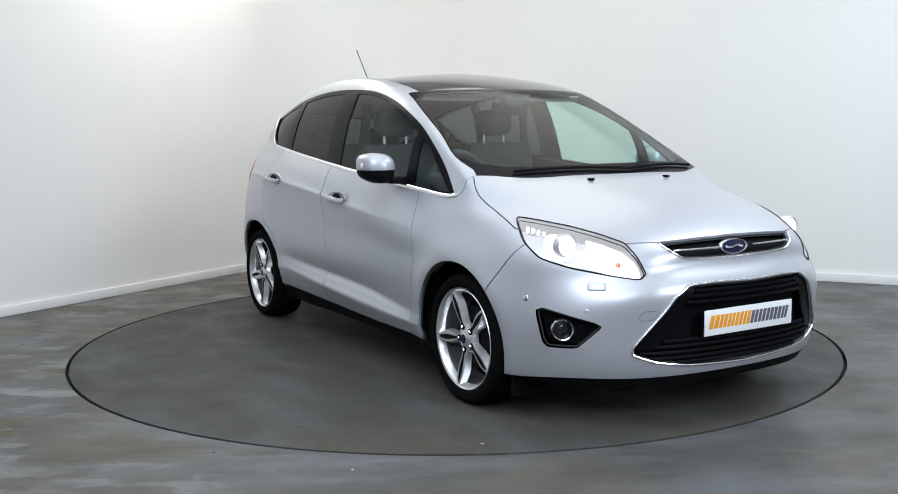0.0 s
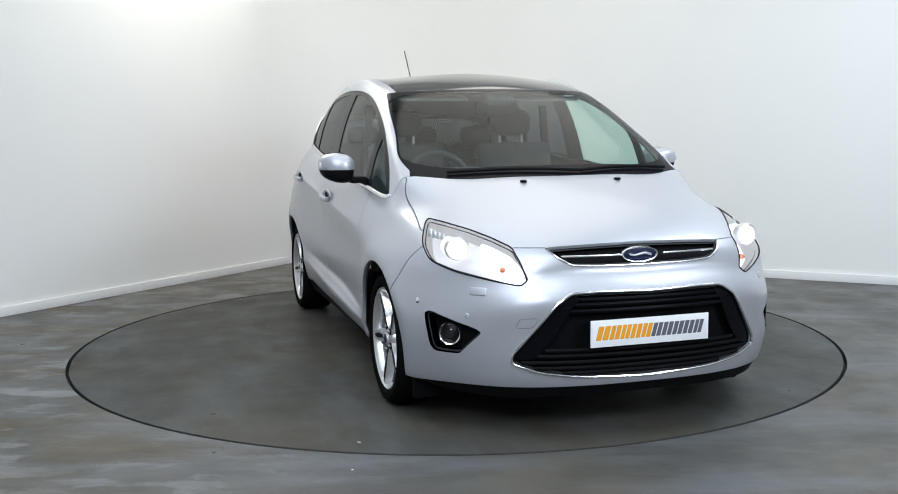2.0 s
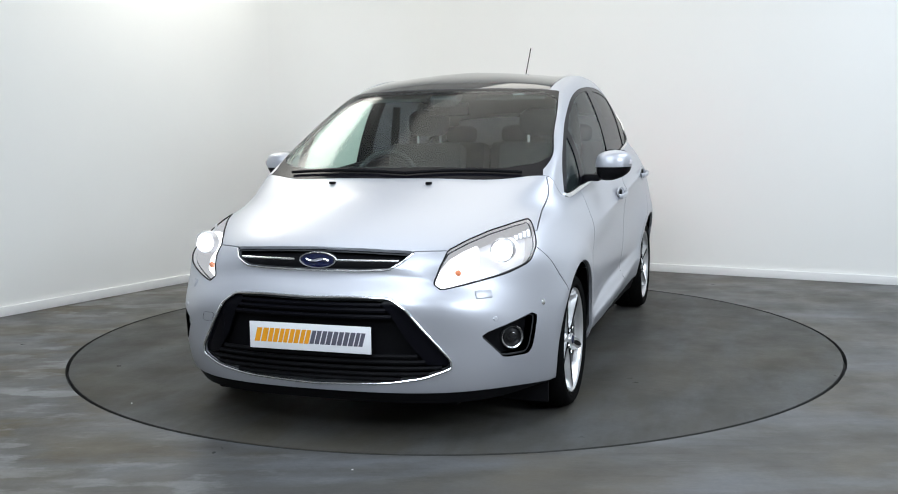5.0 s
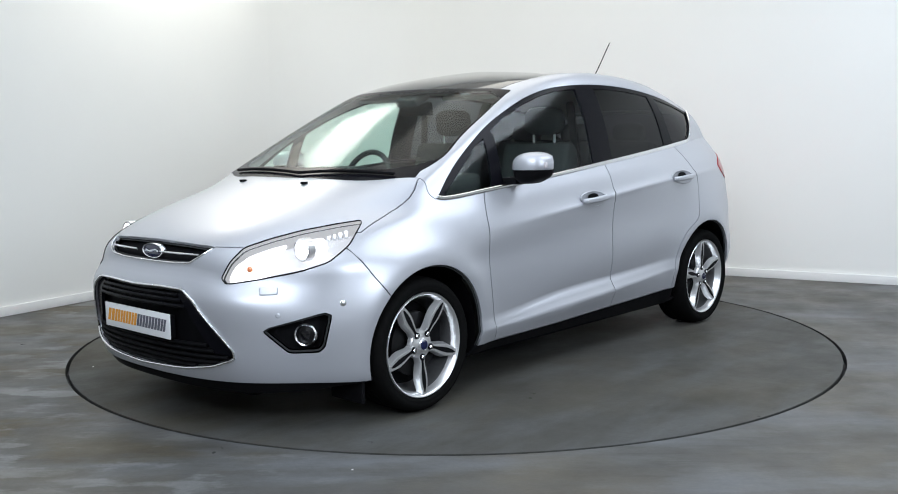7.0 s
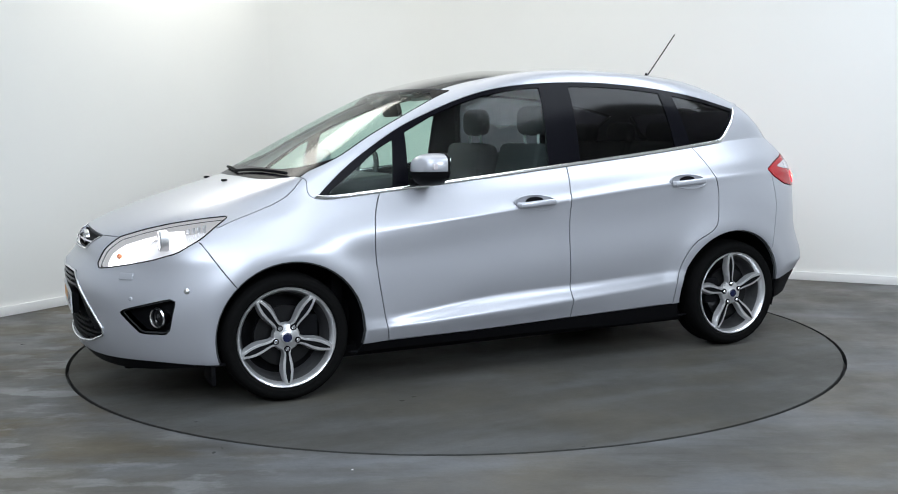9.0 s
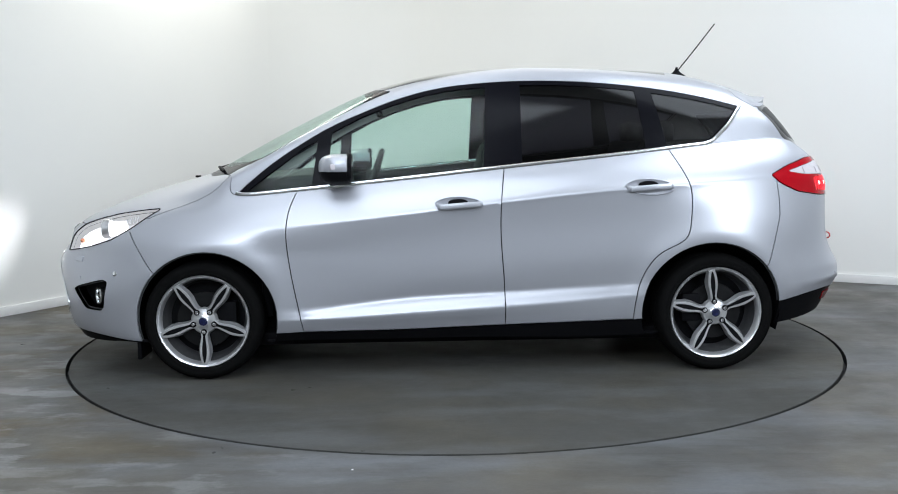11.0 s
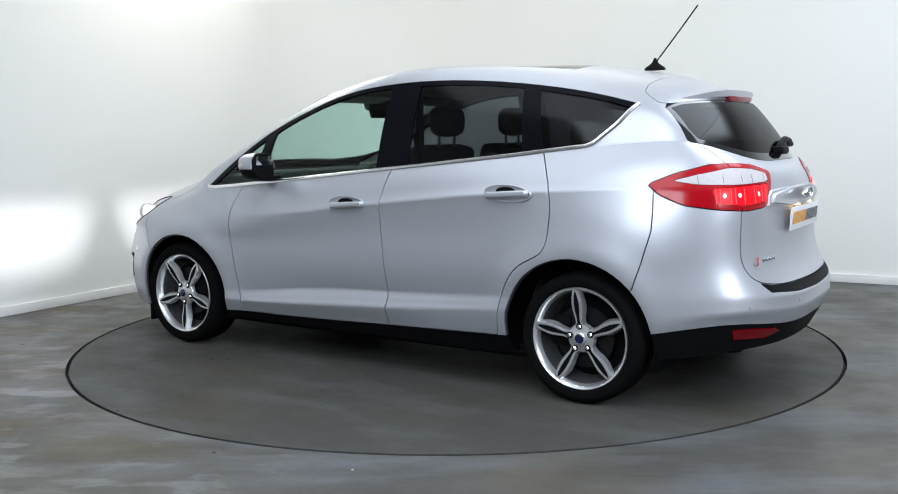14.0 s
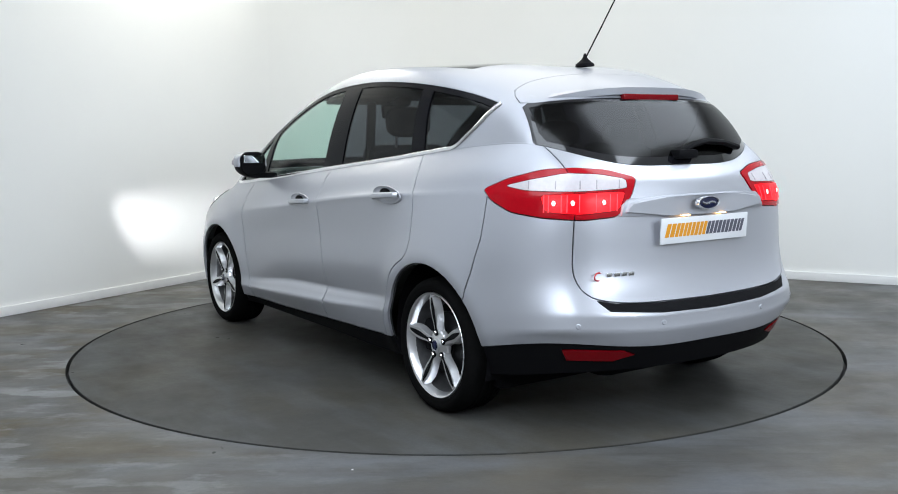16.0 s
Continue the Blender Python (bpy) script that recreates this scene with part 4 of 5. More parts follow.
def wheel(x, sg, turn):
    """The rim's outer face lies at y = 0 of the wheel, towards +y."""
    bm = bmesh.new()
    lathe(bm, [(.214, -.040), (.219, -.024), (.225, -.012), (.230, -.004), (.235, -.002), (.239, -.007), (.239, -.02), (.232, -.03)], 64)
    rim = part("wheel", bm, ALLOY, car, "alloy wheel with five split spokes and a black tyre", 40)
    bm = bmesh.new()
    lathe(bm, [(.190, -.130), (.200, -.118), (.205, -.08), (.2145, -.039)], 48)
    part("rim_barrel", bm, BARREL, rim, "inner barrel, greyed for the shade inside the rim", 40)
    # closed black disc in place of the shaded depth behind the spokes
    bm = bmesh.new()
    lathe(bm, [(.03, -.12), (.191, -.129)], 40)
    part("spoke_gap_shade", bm, WHEEL_SHADE, rim, "black disc that stands in for shade behind the spokes", 40)
    bm = bmesh.new()
    lathe(bm, [(.236, -.19), (.245, -.205), (.285, -.212), (.308, -.200), (.318, -.18), (.321, -.16), (.321, -.155), (.316, -.152), (.316, -.146), (.321, -.143), (.322, -.118), (.317, -.115),
               (.317, -.109), (.322, -.106), (.322, -.082), (.317, -.079), (.317, -.073), (.321, -.07), (.320, -.045), (.313, -.018), (.300, -.001), (.286, .006), (.270, .006), (.262, .003), (.258, .004), (.247, 0), (.240, -.010), (.237, -.02)], 72)
    for v in bm.verts:
        r = math.hypot(v.co.x, v.co.z)
        k = (.236 + (r - .236) * .82) / r
        v.co.x, v.co.z = v.co.x * k, v.co.z * k
    part("tyre", bm, TYRE, rim, "black tyre", 45)
    for k in range(5):
        m = pose(0, 0, 0, 0, turn + 72 * k, 0)
        bm = bmesh.new()
        leaf(bm, [(.030, .017, -.026), (.055, .0185, -.022), (.080, .0150, -.020), (.105, .0185, -.018), (.135, .0235, -.015), (.165, .0245, -.012), (.195, .0200, -.009), (.226, .0130, -.008)], 0, .032, m, 1.45)
        bmesh.ops.bevel(bm, geom=bm.edges[:], offset=.002, segments=2, affect="EDGES")
        part("spoke", bm, ALLOY, rim, "", 50)
        # black strip laid on the solid spoke, in place of a shaded slot
        bm = bmesh.new()
        leaf(bm, [(.046, .007, -.0205), (.055, .0105, -.0205), (.066, .0080, -.0195), (.080, .0058, -.0184), (.105, .0075, -.0164), (.135, .0112, -.0134), (.165, .0118, -.0107), (.195, .0080, -.0077), (.216, .0025, -.0072)], 0, .012, m)
        part("slot_shade", bm, WHEEL_SHADE, rim, "black strip laid on the spoke as its shaded slot", 50)
        bm = bmesh.new()
        c = m @ Vector((.056, -.016, 0))
        lathe(bm, [(.0, .006), (.007, .006), (.0105, .002), (.0105, -.01)], 6, Matrix.Translation(c))
        part("wheel_nut", bm, CHROME, rim)
        # black disc laid on the spoke, in place of the nut's shaded recess
        bm = bmesh.new()
        lathe(bm, [(0, .0), (.0145, .0), (.0150, -.003), (.0150, -.012)], 16, Matrix.Translation(c))
        part("nut_well_shade", bm, WHEEL_SHADE, rim, "black disc laid on as the shaded well round the wheel nut")
    bm = bmesh.new()
    lathe(bm, [(.0, -.008), (.024, -.008), (.029, -.011), (.030, -.018), (.040, -.0215), (.062, -.026), (.068, -.036), (.070, -.05)], 32)
    hub = part("hub", bm, ALLOY, rim)
    bm = bmesh.new()
    lathe(bm, [(.0, -.003), (.018, -.004), (.022, -.007), (.023, -.012)], 24)
    part("hub_cap", bm, BLUE, rim, "dark blue centre cap")
    bm = bmesh.new()
    lathe(bm, [(.05, -.075), (.06, -.07), (.075, -.07), (.145, -.07), (.147, -.085), (.06, -.09)], 40)
    part("brake_disc", bm, STEEL, rim)
    bm = bmesh.new()
    box(bm, (.10, .06, .15), pose(-.115 if x > 0 else .115, -.085, .02), .02)
    part("brake_caliper", bm, SEAL, rim)
    rim.matrix_basis = pose(x, sg * .884, .3065, 0, 0, 0 if sg > 0 else 180)
    return rim


wheel(1.324, 1, 90)
wheel(-1.324, 1, -84)
wheel(1.324, -1, 78)
wheel(-1.324, -1, -60)


# ---------------------------------------------------------------- front details
def front_line(v_or_z, y0, y1, out, n=21, surf=BODY):
    """Points along the nose at a height z, from y0 to y1, out metres proud of it."""
    pts = []
    for i in range(n):
        y = y0 + (y1 - y0) * i / (n - 1)
        uv = surf.find([(abs(y), v_or_z)], FRONT, 0, .95)[0]
        p, nn = surf.at(uv)[0], surf.normal(uv)[0]
        p = p + nn * out
        pts.append((p[0], math.copysign(p[1], y) if y else 0, p[2]))
    return pts


both_sides("lower_grille_back", BODY, UVB, np.concatenate([CUT["low_grille"], CUT["cheek"]]), SEAL, car, True, "black plastic grille backing", depth=.045, gap=-.004, rim=-.046)
both_sides("upper_grille_back", BODY, UVB, CUT["up_grille"], SEAL, car, True, "black plastic grille backing", depth=.035, gap=-.003, rim=-.034)


def mirrored_loop(poly, surf, out):
    """The closed outline of a region that crosses the middle, from its half outline without the two end points."""
    H = outline3(poly, surf, out)
    R = (H * [1, -1, 1])[::-1]
    return np.concatenate([H, R[1:-1] if abs(H[0, 1]) < 1e-3 else R])


both_sides("grille_cheek", BODY, UVB, CUT["cheek"], SATIN, car, False, "gloss black cheek beside the lower grille", depth=.010, gap=0)
bm = bmesh.new()
tube(bm, mirrored_loop(LOW_GRILLE[1:-1], BODY, .002), .0055, 8, True)
part("grille_surround", bm, CHROME, car, "thin chrome grille surround")
bm = bmesh.new()
low = outline3([p for p in UP_GRILLE[1:-1] if BODY.at(p)[0][2] < .78], BODY, .002)
tube(bm, np.concatenate([low, (low * [1, -1, 1])[::-1][1:]]), .004, 8)
part("grille_trim", bm, CHROME, car, "thin chrome strip under the upper grille")
for z, w in ((.595, .30), (.572, .32), (.545, .34), (.385, .43), (.362, .46), (.336, .52), (.312, .47), (.290, .36)):
    bm = bmesh.new()
    tube(bm, front_line(z, -w, w, -.014), .009, 6, False, .9)
    part("grille_bar", bm, SATIN if z > .5 else SEAL, car)
for sg in (1, -1):
    bm = bmesh.new()
    tube(bm, front_line(.757, sg * .095, sg * .345, -.004, 12), .0045, 8)
    part("chrome_bar", bm, CHROME, car, "bright chrome bar across the upper grille")


def badge(x, z, w, h, face, name="badge"):
    bm = bmesh.new()
    lathe(bm, [(0, .004), (.40, .004), (.44, .003)], 40, Matrix.Diagonal((w, 1, h, 1)))
    ob = part(name, bm, BLUE, car, "dark blue oval badge with a chrome rim")
    m = pose(x, 0, z, 0, 0, -90 if face > 0 else 90)
    ob.matrix_basis = m
    bm = bmesh.new()
    lathe(bm, [(.43, .002), (.44, .007), (.48, .008), (.5, .003), (.5, -.014)], 40, Matrix.Diagonal((w, 1, h, 1)))
    part("rim", bm, CHROME, ob)
    bm = bmesh.new()
    pts = ((-.30, -.05), (-.15, .06), (0, .0), (.15, -.06), (.30, .05))
    sp = curve2([(a * w, b * h) for a, b in pts], .002)
    tube(bm, [(a, .005, b) for a, b in sp], h * .085, 6)
    part("emblem", bm, CHROME, ob, "pale flowing emblem line")
    return ob


badge(2.128, .751, .168, .066, 1)
badge(-2.112, .945, .130, .054, -1)


def plate(x, z, tilt, face):
    """A white show plate with a line of slanted blocks, the first half orange and the second grey."""
    bm = bmesh.new()
    box(bm, (.528, .006, .108), Matrix(), .002)
    ob = part("show_plate", bm, PLATE, car, "white show plate with a row of orange and grey blocks")
    ob.matrix_basis = pose(x, 0, z, 0, 0, 90 if face > 0 else -90) @ pose(0, 0, 0, tilt, 0, 0)
    wid = [.056, .046, .042, .046, .044, .044, .046, .046, .046, .040]
    gap = .002
    x0 = -(sum(wid) + gap * 9) / 2
    for k, w in enumerate(wid):
        bm = bmesh.new()
        h, sl = (.056 if k < 5 else .054), .015
        cx = x0 + w / 2

        def quad(a, b, c, d):
            """A slanted bar from (a, b) to (c, d), in shares of the block."""
            q = []
            for fx, fz in ((a, b), (c, b), (c, d), (a, d)):
                q.append(bm.verts.new((cx + (fx - .5) * (w - .003) + (fz - .5) * sl, -.0038, (fz - .5) * h + .002)))
            bm.faces.new(q)

        quad(0, 0, .44, 1)
        quad(.54, 0, 1, 1)
        part("lettering_block", bm, ORANGE if k < 5 else GREY, ob, "", 0)
        x0 += w + gap
    return ob


plate(2.226, .4545, 0, 1)
plate(-2.098, .836, 3, -1)
slab("plate_holder", (.03, .50, .10), (2.205, 0, .45), BLACK, .004)

# headlamps
lamp_lens = both_sides("headlamp", BODY, UVB, np.concatenate([CUT["headlamp"], CUT["head_lit"]]), LENS, car, False, "lit headlamp behind a clear lens", gap=.001, rim=0)
for tris, mat, nm, dep, rim in ((CUT["head_lit"], LAMP_WHITE, "lit_reflector", .045, 0), (np.concatenate([CUT["headlamp"], CUT["head_lit"]]), REFLECT, "reflector", .08, -.076)):
    for lens, ob in zip(lamp_lens, both_sides(nm, BODY, UVB, tris, mat, car, False, depth=dep, gap=-.001, rim=rim)):
        ob.parent = lens
for lens, sg in zip(lamp_lens, (1, -1)):
    edge = outline3(HEADLAMP, BODY, .001) * [1, sg, 1]
    bm = bmesh.new()
    tube(bm, edge, .003, 6, True)
    part("lamp_seal", bm, SEAL, lens)
    at = BODY.at(BODY.find([(.690, .775)], FRONT, .3, 1.1))[0]
    m = Matrix.Translation((at[0] - .010, sg * at[1], at[2])) @ pose(0, 0, 0, 0, 0, -90)
    bm = bmesh.new()
    lathe(bm, [(.050, -.03), (.050, .004), (.046, .010), (.041, .006), (.039, -.01)], 32, m)
    part("projector_ring", bm, ALLOY, lens, "satin metal ring round the projector lens")
    for k in range(4):
        f = Vector((1.665 + .022 * k, sg * (.752 - .012 * k), .825 - .004 * k))
        bm = bmesh.new()
        box(bm, (.004, .018, .036 - .004 * k), Matrix.Translation(f) @ pose(0, 0, 0, 0, -12, sg * 38), .0015)
        part("lamp_fin", bm, ALLOY, lens, "grey fin in the lamp's outer corner")
    bm = bmesh.new()
    lathe(bm, [(0, .018), (.014, .016), (.028, .009), (.038, .0)], 32, m)
    dome = part("projector_lens", bm, LENS, lens, "clear domed projector lens")
    # the shade: a can given its own white glow, with a low wide slot in front of a small bright source
    bm = bmesh.new()
    lathe(bm, [(0, -.105), (.039, -.105), (.039, -.01)], 32, m)
    for z0, z1, x0, x1 in ((0, .034, -.034, .034), (-.036, -.029, -.030, .030), (-.029, 0, -.039, -.034), (-.029, 0, .034, .039)):
        q = [bm.verts.new(m @ Vector((x, -.012, z))) for x, z in ((x0, z0), (x1, z0), (x1, z1), (x0, z1))]
        bm.faces.new(q)
    part("projector_can", bm, LAMP_WHITE, lens)
    bm = bmesh.new()
    bmesh.ops.create_circle(bm, cap_ends=True, segments=12, radius=.0095, matrix=m @ pose(0, -.095, .001, 90, 0, 0))
    part("arc_source", bm, LAMP_HOT, lens, "tiny glaring arc source", 0)
    bm = bmesh.new()
    bmesh.ops.create_uvsphere(bm, u_segments=16, v_segments=10, radius=.013, matrix=Matrix.Translation((2.022, sg * .555, .70)))
    part("indicator_bulb", bm, AMBER, lens)
    # washer flap and sensors
    for nm, y, z, r in (("washer_flap", .655, .618, 0), ("parking_sensor", .700, .520, .010), ("parking_sensor", .838, .556, .013)):
        uv = BODY.find([(1.77, z)], SIDE, .8, 1.3)[0] if y > .8 else BODY.find([(y, z)], FRONT, .2, .95)[0]
        p, nn = BODY.at(uv)[0], BODY.normal(uv)[0]
        q = Matrix.Translation((p[0], sg * p[1], p[2])) @ Vector((nn[0], sg * nn[1], nn[2])).to_track_quat("Z", "Y").to_matrix().to_4x4()
        bm = bmesh.new()
        if r:
            lathe(bm, [(0, .003), (r * .7, .003), (r, .001), (r, -.004)], 16, q @ pose(0, 0, 0, 90, 0, 0))
            part(nm, bm, PAINT if r < .012 else CHROME, car)
        else:
            box(bm, (.075, .034, .010), q, .006)
            part(nm, bm, PAINT, car, "raised silver headlamp washer flap")
# tow eye cover beside the lower grille
bm = bmesh.new()
ring = []
for y, z in ((-.520, .520), (-.470, .523), (-.463, .516), (-.478, .490), (-.488, .484), (-.532, .481), (-.540, .489), (-.530, .514)):
    uv = BODY.find([(abs(y), z)], FRONT, .2, .95)[0]
    p = BODY.at(uv)[0] + BODY.normal(uv)[0] * .0004
    ring.append((p[0], y, p[2]))
tube(bm, ring, .0007, 5, True)
part("tow_cover_joint", bm, SEAL, car, "thin dark joint round the towing eye cover")
# fog lamps
for ob, sg in zip(both_sides("fog_lamp_recess", BODY, UVB, CUT["fog"], BLACK, car, False, "black fog lamp recess", depth=.06, gap=-.002, rim=-.06), (1, -1)):
    m = Matrix.Translation((1.880, sg * .732, .428)) @ pose(0, 0, 0, 0, 0, -90 + sg * 32)
    bm = bmesh.new()
    lathe(bm, [(.048, -.03), (.050, .012), (.045, .018), (.040, .014), (.038, .0)], 28, m)
    part("fog_lamp_ring", bm, CHROME, ob, "chrome fog lamp ring")
    bm = bmesh.new()
    lathe(bm, [(0, .010), (.02, .008), (.038, .001), (.039, -.02)], 28, m)
    part("fog_lamp_lens", bm, STEEL, ob)
    bm = bmesh.new()
    lathe(bm, [(0, .014), (.012, .012), (.02, .009), (.021, .0)], 20, m)
    part("fog_lamp_bulb_shield", bm, GLOSS, ob)

# ---------------------------------------------------------------- rear details
gate_u = np.array(GATE_EDGE)


def wing_side(tris):
    c = UVB[tris].mean(1)
    return c[:, 0] < np.interp(c[:, 1], gate_u[::-1, 1], gate_u[::-1, 0])


for nm, mat, lab, kw in (("tail", RED, "red tail lamp with a pale upper strip, lit", dict(gap=.0025)), ("tail_white", WHITE_LENS, "pale clear strip", dict(gap=0, rim=0)), ("tail_lit", RED_LIT, "glowing red section", dict(gap=0, rim=0))):
    w = wing_side(CUT[nm])
    for where, tris in (("wing", CUT[nm][w]), ("gate", CUT[nm][~w])):
        if nm == "tail":
            made = both_sides("tail_lamp", BODY, UVB, tris, mat, car, False, lab, depth=-.004, **kw)
            if where == "wing":
                WING_LAMPS = made
            else:
                GATE_LAMPS = made
        else:
            for ob, lamp in zip(both_sides("lamp_strip", BODY, UVB, tris, mat, car, False, lab, depth=-.004, **kw), WING_LAMPS if where == "wing" else GATE_LAMPS):
                ob.parent = lamp
for lamps, ys in ((WING_LAMPS, ((-1.905, .668), (-1.955, .612))), (GATE_LAMPS, ((-2.013, .50),))):
    for lamp, sg in zip(lamps, (1, -1)):
        for x, y in ys:
            uv = BODY.find([((-y - x) * .7071, .965)], RDIAG, 4.2, 5.5)[0]
            p, nn = BODY.at(uv)[0], BODY.normal(uv)[0]
            bm = bmesh.new()
            q = Matrix.Translation((p[0] + nn[0] * .004, sg * (p[1] + nn[1] * .004), p[2])) @ Vector((nn[0], sg * nn[1], nn[2])).to_track_quat("Z", "Y").to_matrix().to_4x4()
            bmesh.ops.create_uvsphere(bm, u_segments=14, v_segments=8, radius=.0085, matrix=q @ Matrix.Diagonal((1, 1.3, .4, 1)))
            part("bulb_glow", bm, RED_HOT, lamp)
RIB = glow("bright_red_rib", (1.0, 0.05, 0.07), 1.6)
CELL = material("grey_lamp_cell", (0.34, 0.32, 0.33), 0.2, coat=0.3, grain=0.2, scale=60)
for lamps, lit, pale in ((WING_LAMPS, ((-1.872, .690), (-1.888, .679), (-1.925, .645), (-1.940, .628), (-1.972, .592)), ((-1.80, .71), (-1.90, .655), (-1.972, .592))),
                         (GATE_LAMPS, ((-2.0, .53), (-2.021, .475), (-2.029, .445)), ((-2.0, .53), (-2.019, .425)))):
    for lamp, sg in zip(lamps, (1, -1)):
        for rows, z0, z1, mat, nm, rad in ((lit, .928, .994, RIB, "lens_rib", .0022), (pale, 1.018, 1.050, CELL, "cell_wall", .0022)):
            for x, y in rows:
                uv = BODY.find([((-y - x) * .7071, z) for z in (z0, (z0 + z1) / 2, z1)], RDIAG, 4.2, 5.5)
                P = (BODY.at(uv) + BODY.normal(uv) * .0045) * [1, sg, 1]
                bm = bmesh.new()
                tube(bm, P, rad, 6)
                part(nm, bm, mat, lamp)
both_sides("reflector", BODY, UVB, CUT["reflector"], RED_DARK, car, False, "red rear reflector", depth=-.002, gap=0)
# handle strip over the plate
bm = bmesh.new()
prof = [(-.43, .910), (-.415, .945), (-.385, .968), (-.2, .977), (0, .979), (.2, .977), (.385, .968), (.415, .945), (.43, .910), (.2, .900), (0, .898), (-.2, .900)]


def tail_x(y, z):
    return BODY.at(BODY.find([(abs(y), z)], FRONT, 4.7, 5.54))[0][0]


outer = [bm.verts.new((tail_x(y, z) - .026, y, z)) for y, z in prof]
base = [bm.verts.new((tail_x(y, z) + .004, y * 1.02, z + (.006 if z > .93 else -.004))) for y, z in prof]
bm.faces.new(outer)
for i in range(12):
    bm.faces.new((outer[i], outer[(i + 1) % 12], base[(i + 1) % 12], base[i]))
bmesh.ops.bevel(bm, geom=[e for e in bm.edges if all(v in outer for v in e.verts)], offset=.014, segments=4, affect="EDGES")
part("tailgate_grip", bm, PAINT, car, "silver grip strip over the plate", 50)
for y in (-.11, .11):
    slab("plate_lamp", (.02, .04, .006), (-2.088, y, .897), glow("plate_lamp_glow", (1, .55, .2), 7), .002)
# model lettering as plain bars
bm = bmesh.new()
tube(bm, [(tail_x(.545 + .022 * math.cos(a), .665) - .004, .545 - .026 * math.cos(a), .668 + .016 * math.sin(a)) for a in (math.pi * (.35 + 1.3 * k / 10) for k in range(11))][::-1], .0035, 6)
part("model_badge", bm, REDPRINT, car, "small red and chrome badge bars")
for k in range(4):
    y = .495 - k * .034
    slab("model_badge", (.006, .029, .015), (tail_x(y, .672) - .003, y, .672), CHROME, .002)
# roof spoiler edge, brake lamp, aerial, wiper
bm = bmesh.new()
n = 15
top, und = [], []
for i in range(n):
    y = -.54 + 1.08 * i / (n - 1)
    e = 1 - (abs(y) / .56) ** 3
    z0 = CABIN.at(CABIN.find([(-1.52, abs(y))], TOP, 4.3, 5.54))[0][2]
    top.append((bm.verts.new((-1.52, y, z0 - .004)), bm.verts.new((-1.60 - .04 * e, y, 1.394 + .053 * e)), bm.verts.new((-1.605 - .175 * e, y * .98, 1.378 + .062 * e))))
    und.append((bm.verts.new((-1.60 - .08 * e, y, 1.368 + .024 * e)), bm.verts.new((-1.600 - .175 * e, y * .98, 1.356 + .054 * e))))
for i in range(n - 1):
    bm.faces.new((top[i][0], top[i + 1][0], top[i + 1][1], top[i][1]))
    bm.faces.new((top[i][1], top[i + 1][1], top[i + 1][2], top[i][2]))
    bm.faces.new((top[i][2], top[i + 1][2], und[i + 1][1], und[i][1]))
    bm.faces.new((und[i][1], und[i + 1][1], und[i + 1][0], und[i][0]))
part("spoiler_lip", bm, PAINT, car, "silver spoiler lip over the rear window", 50)
slab("high_brake_lamp", (.03, .34, .026), (-1.7635, 0, 1.398), RED_DARK, .006, "dark red high brake lamp")
bm = bmesh.new()
lathe(bm, [(.044, -.012), (.042, .0), (.030, .010), (.016, .022), (.009, .034), (.005, .05)], 20, pose(-1.33, 0, 1.572) @ Matrix.Diagonal((1.3, .8, 1, 1)) @ pose(0, 0, 0, 90, 0, 0))
aerial = part("aerial", bm, SEAL, car, "black aerial base with a thin mast")
bm = bmesh.new()
tube(bm, [(-1.335, 0, 1.60), (-1.38, 0, 1.655), (-1.45, 0, 1.742), (-1.552, 0, 1.872)], .0035, 6)
part("mast", bm, SEAL, aerial)


def back_pt(y, z, out):
    uv = CABIN.find([(abs(y), z)], FRONT, 4.6, 5.54)[0]
    p, nn = CABIN.at(uv)[0] + CABIN.normal(uv)[0] * out, 0
    return (p[0], y, p[2])


bm = bmesh.new()
tube(bm, [back_pt(.02, 1.148, .02), back_pt(-.05, 1.170, .03), back_pt(-.15, 1.185, .03), back_pt(-.28, 1.180, .025), back_pt(-.40, 1.160, .02)], .014, 8, False, 1.4)
part("rear_wiper", bm, BLACK, car, "black rear wiper arm and blade")
bm = bmesh.new()
box(bm, (.06, .12, .04), Matrix.Translation(back_pt(-.0, 1.142, .012)), .014)
part("wiper_pivot", bm, BLACK, car)
for y in (.24, -.24):
    slab("washer_nozzle", (.03, .024, .012), (1.462, y, 1.024), SEAL, .004)
for y0, y1 in ((.10, -.55), (.62, .08)):
    bm = bmesh.new()
    P = []
    for i in range(9):
        y = y0 + (y1 - y0) * i / 8
        uv = CABIN.find([(abs(y), 1.055 + .012 * math.sin(i / 8 * 3.1))], FRONT, 0, .9)[0]
        p = CABIN.at(uv)[0] + CABIN.normal(uv)[0] * .012
        P.append((p[0], y, p[2]))
    tube(bm, P, .008, 6)
    part("windscreen_wiper", bm, SEAL, car, "black windscreen wiper at rest")

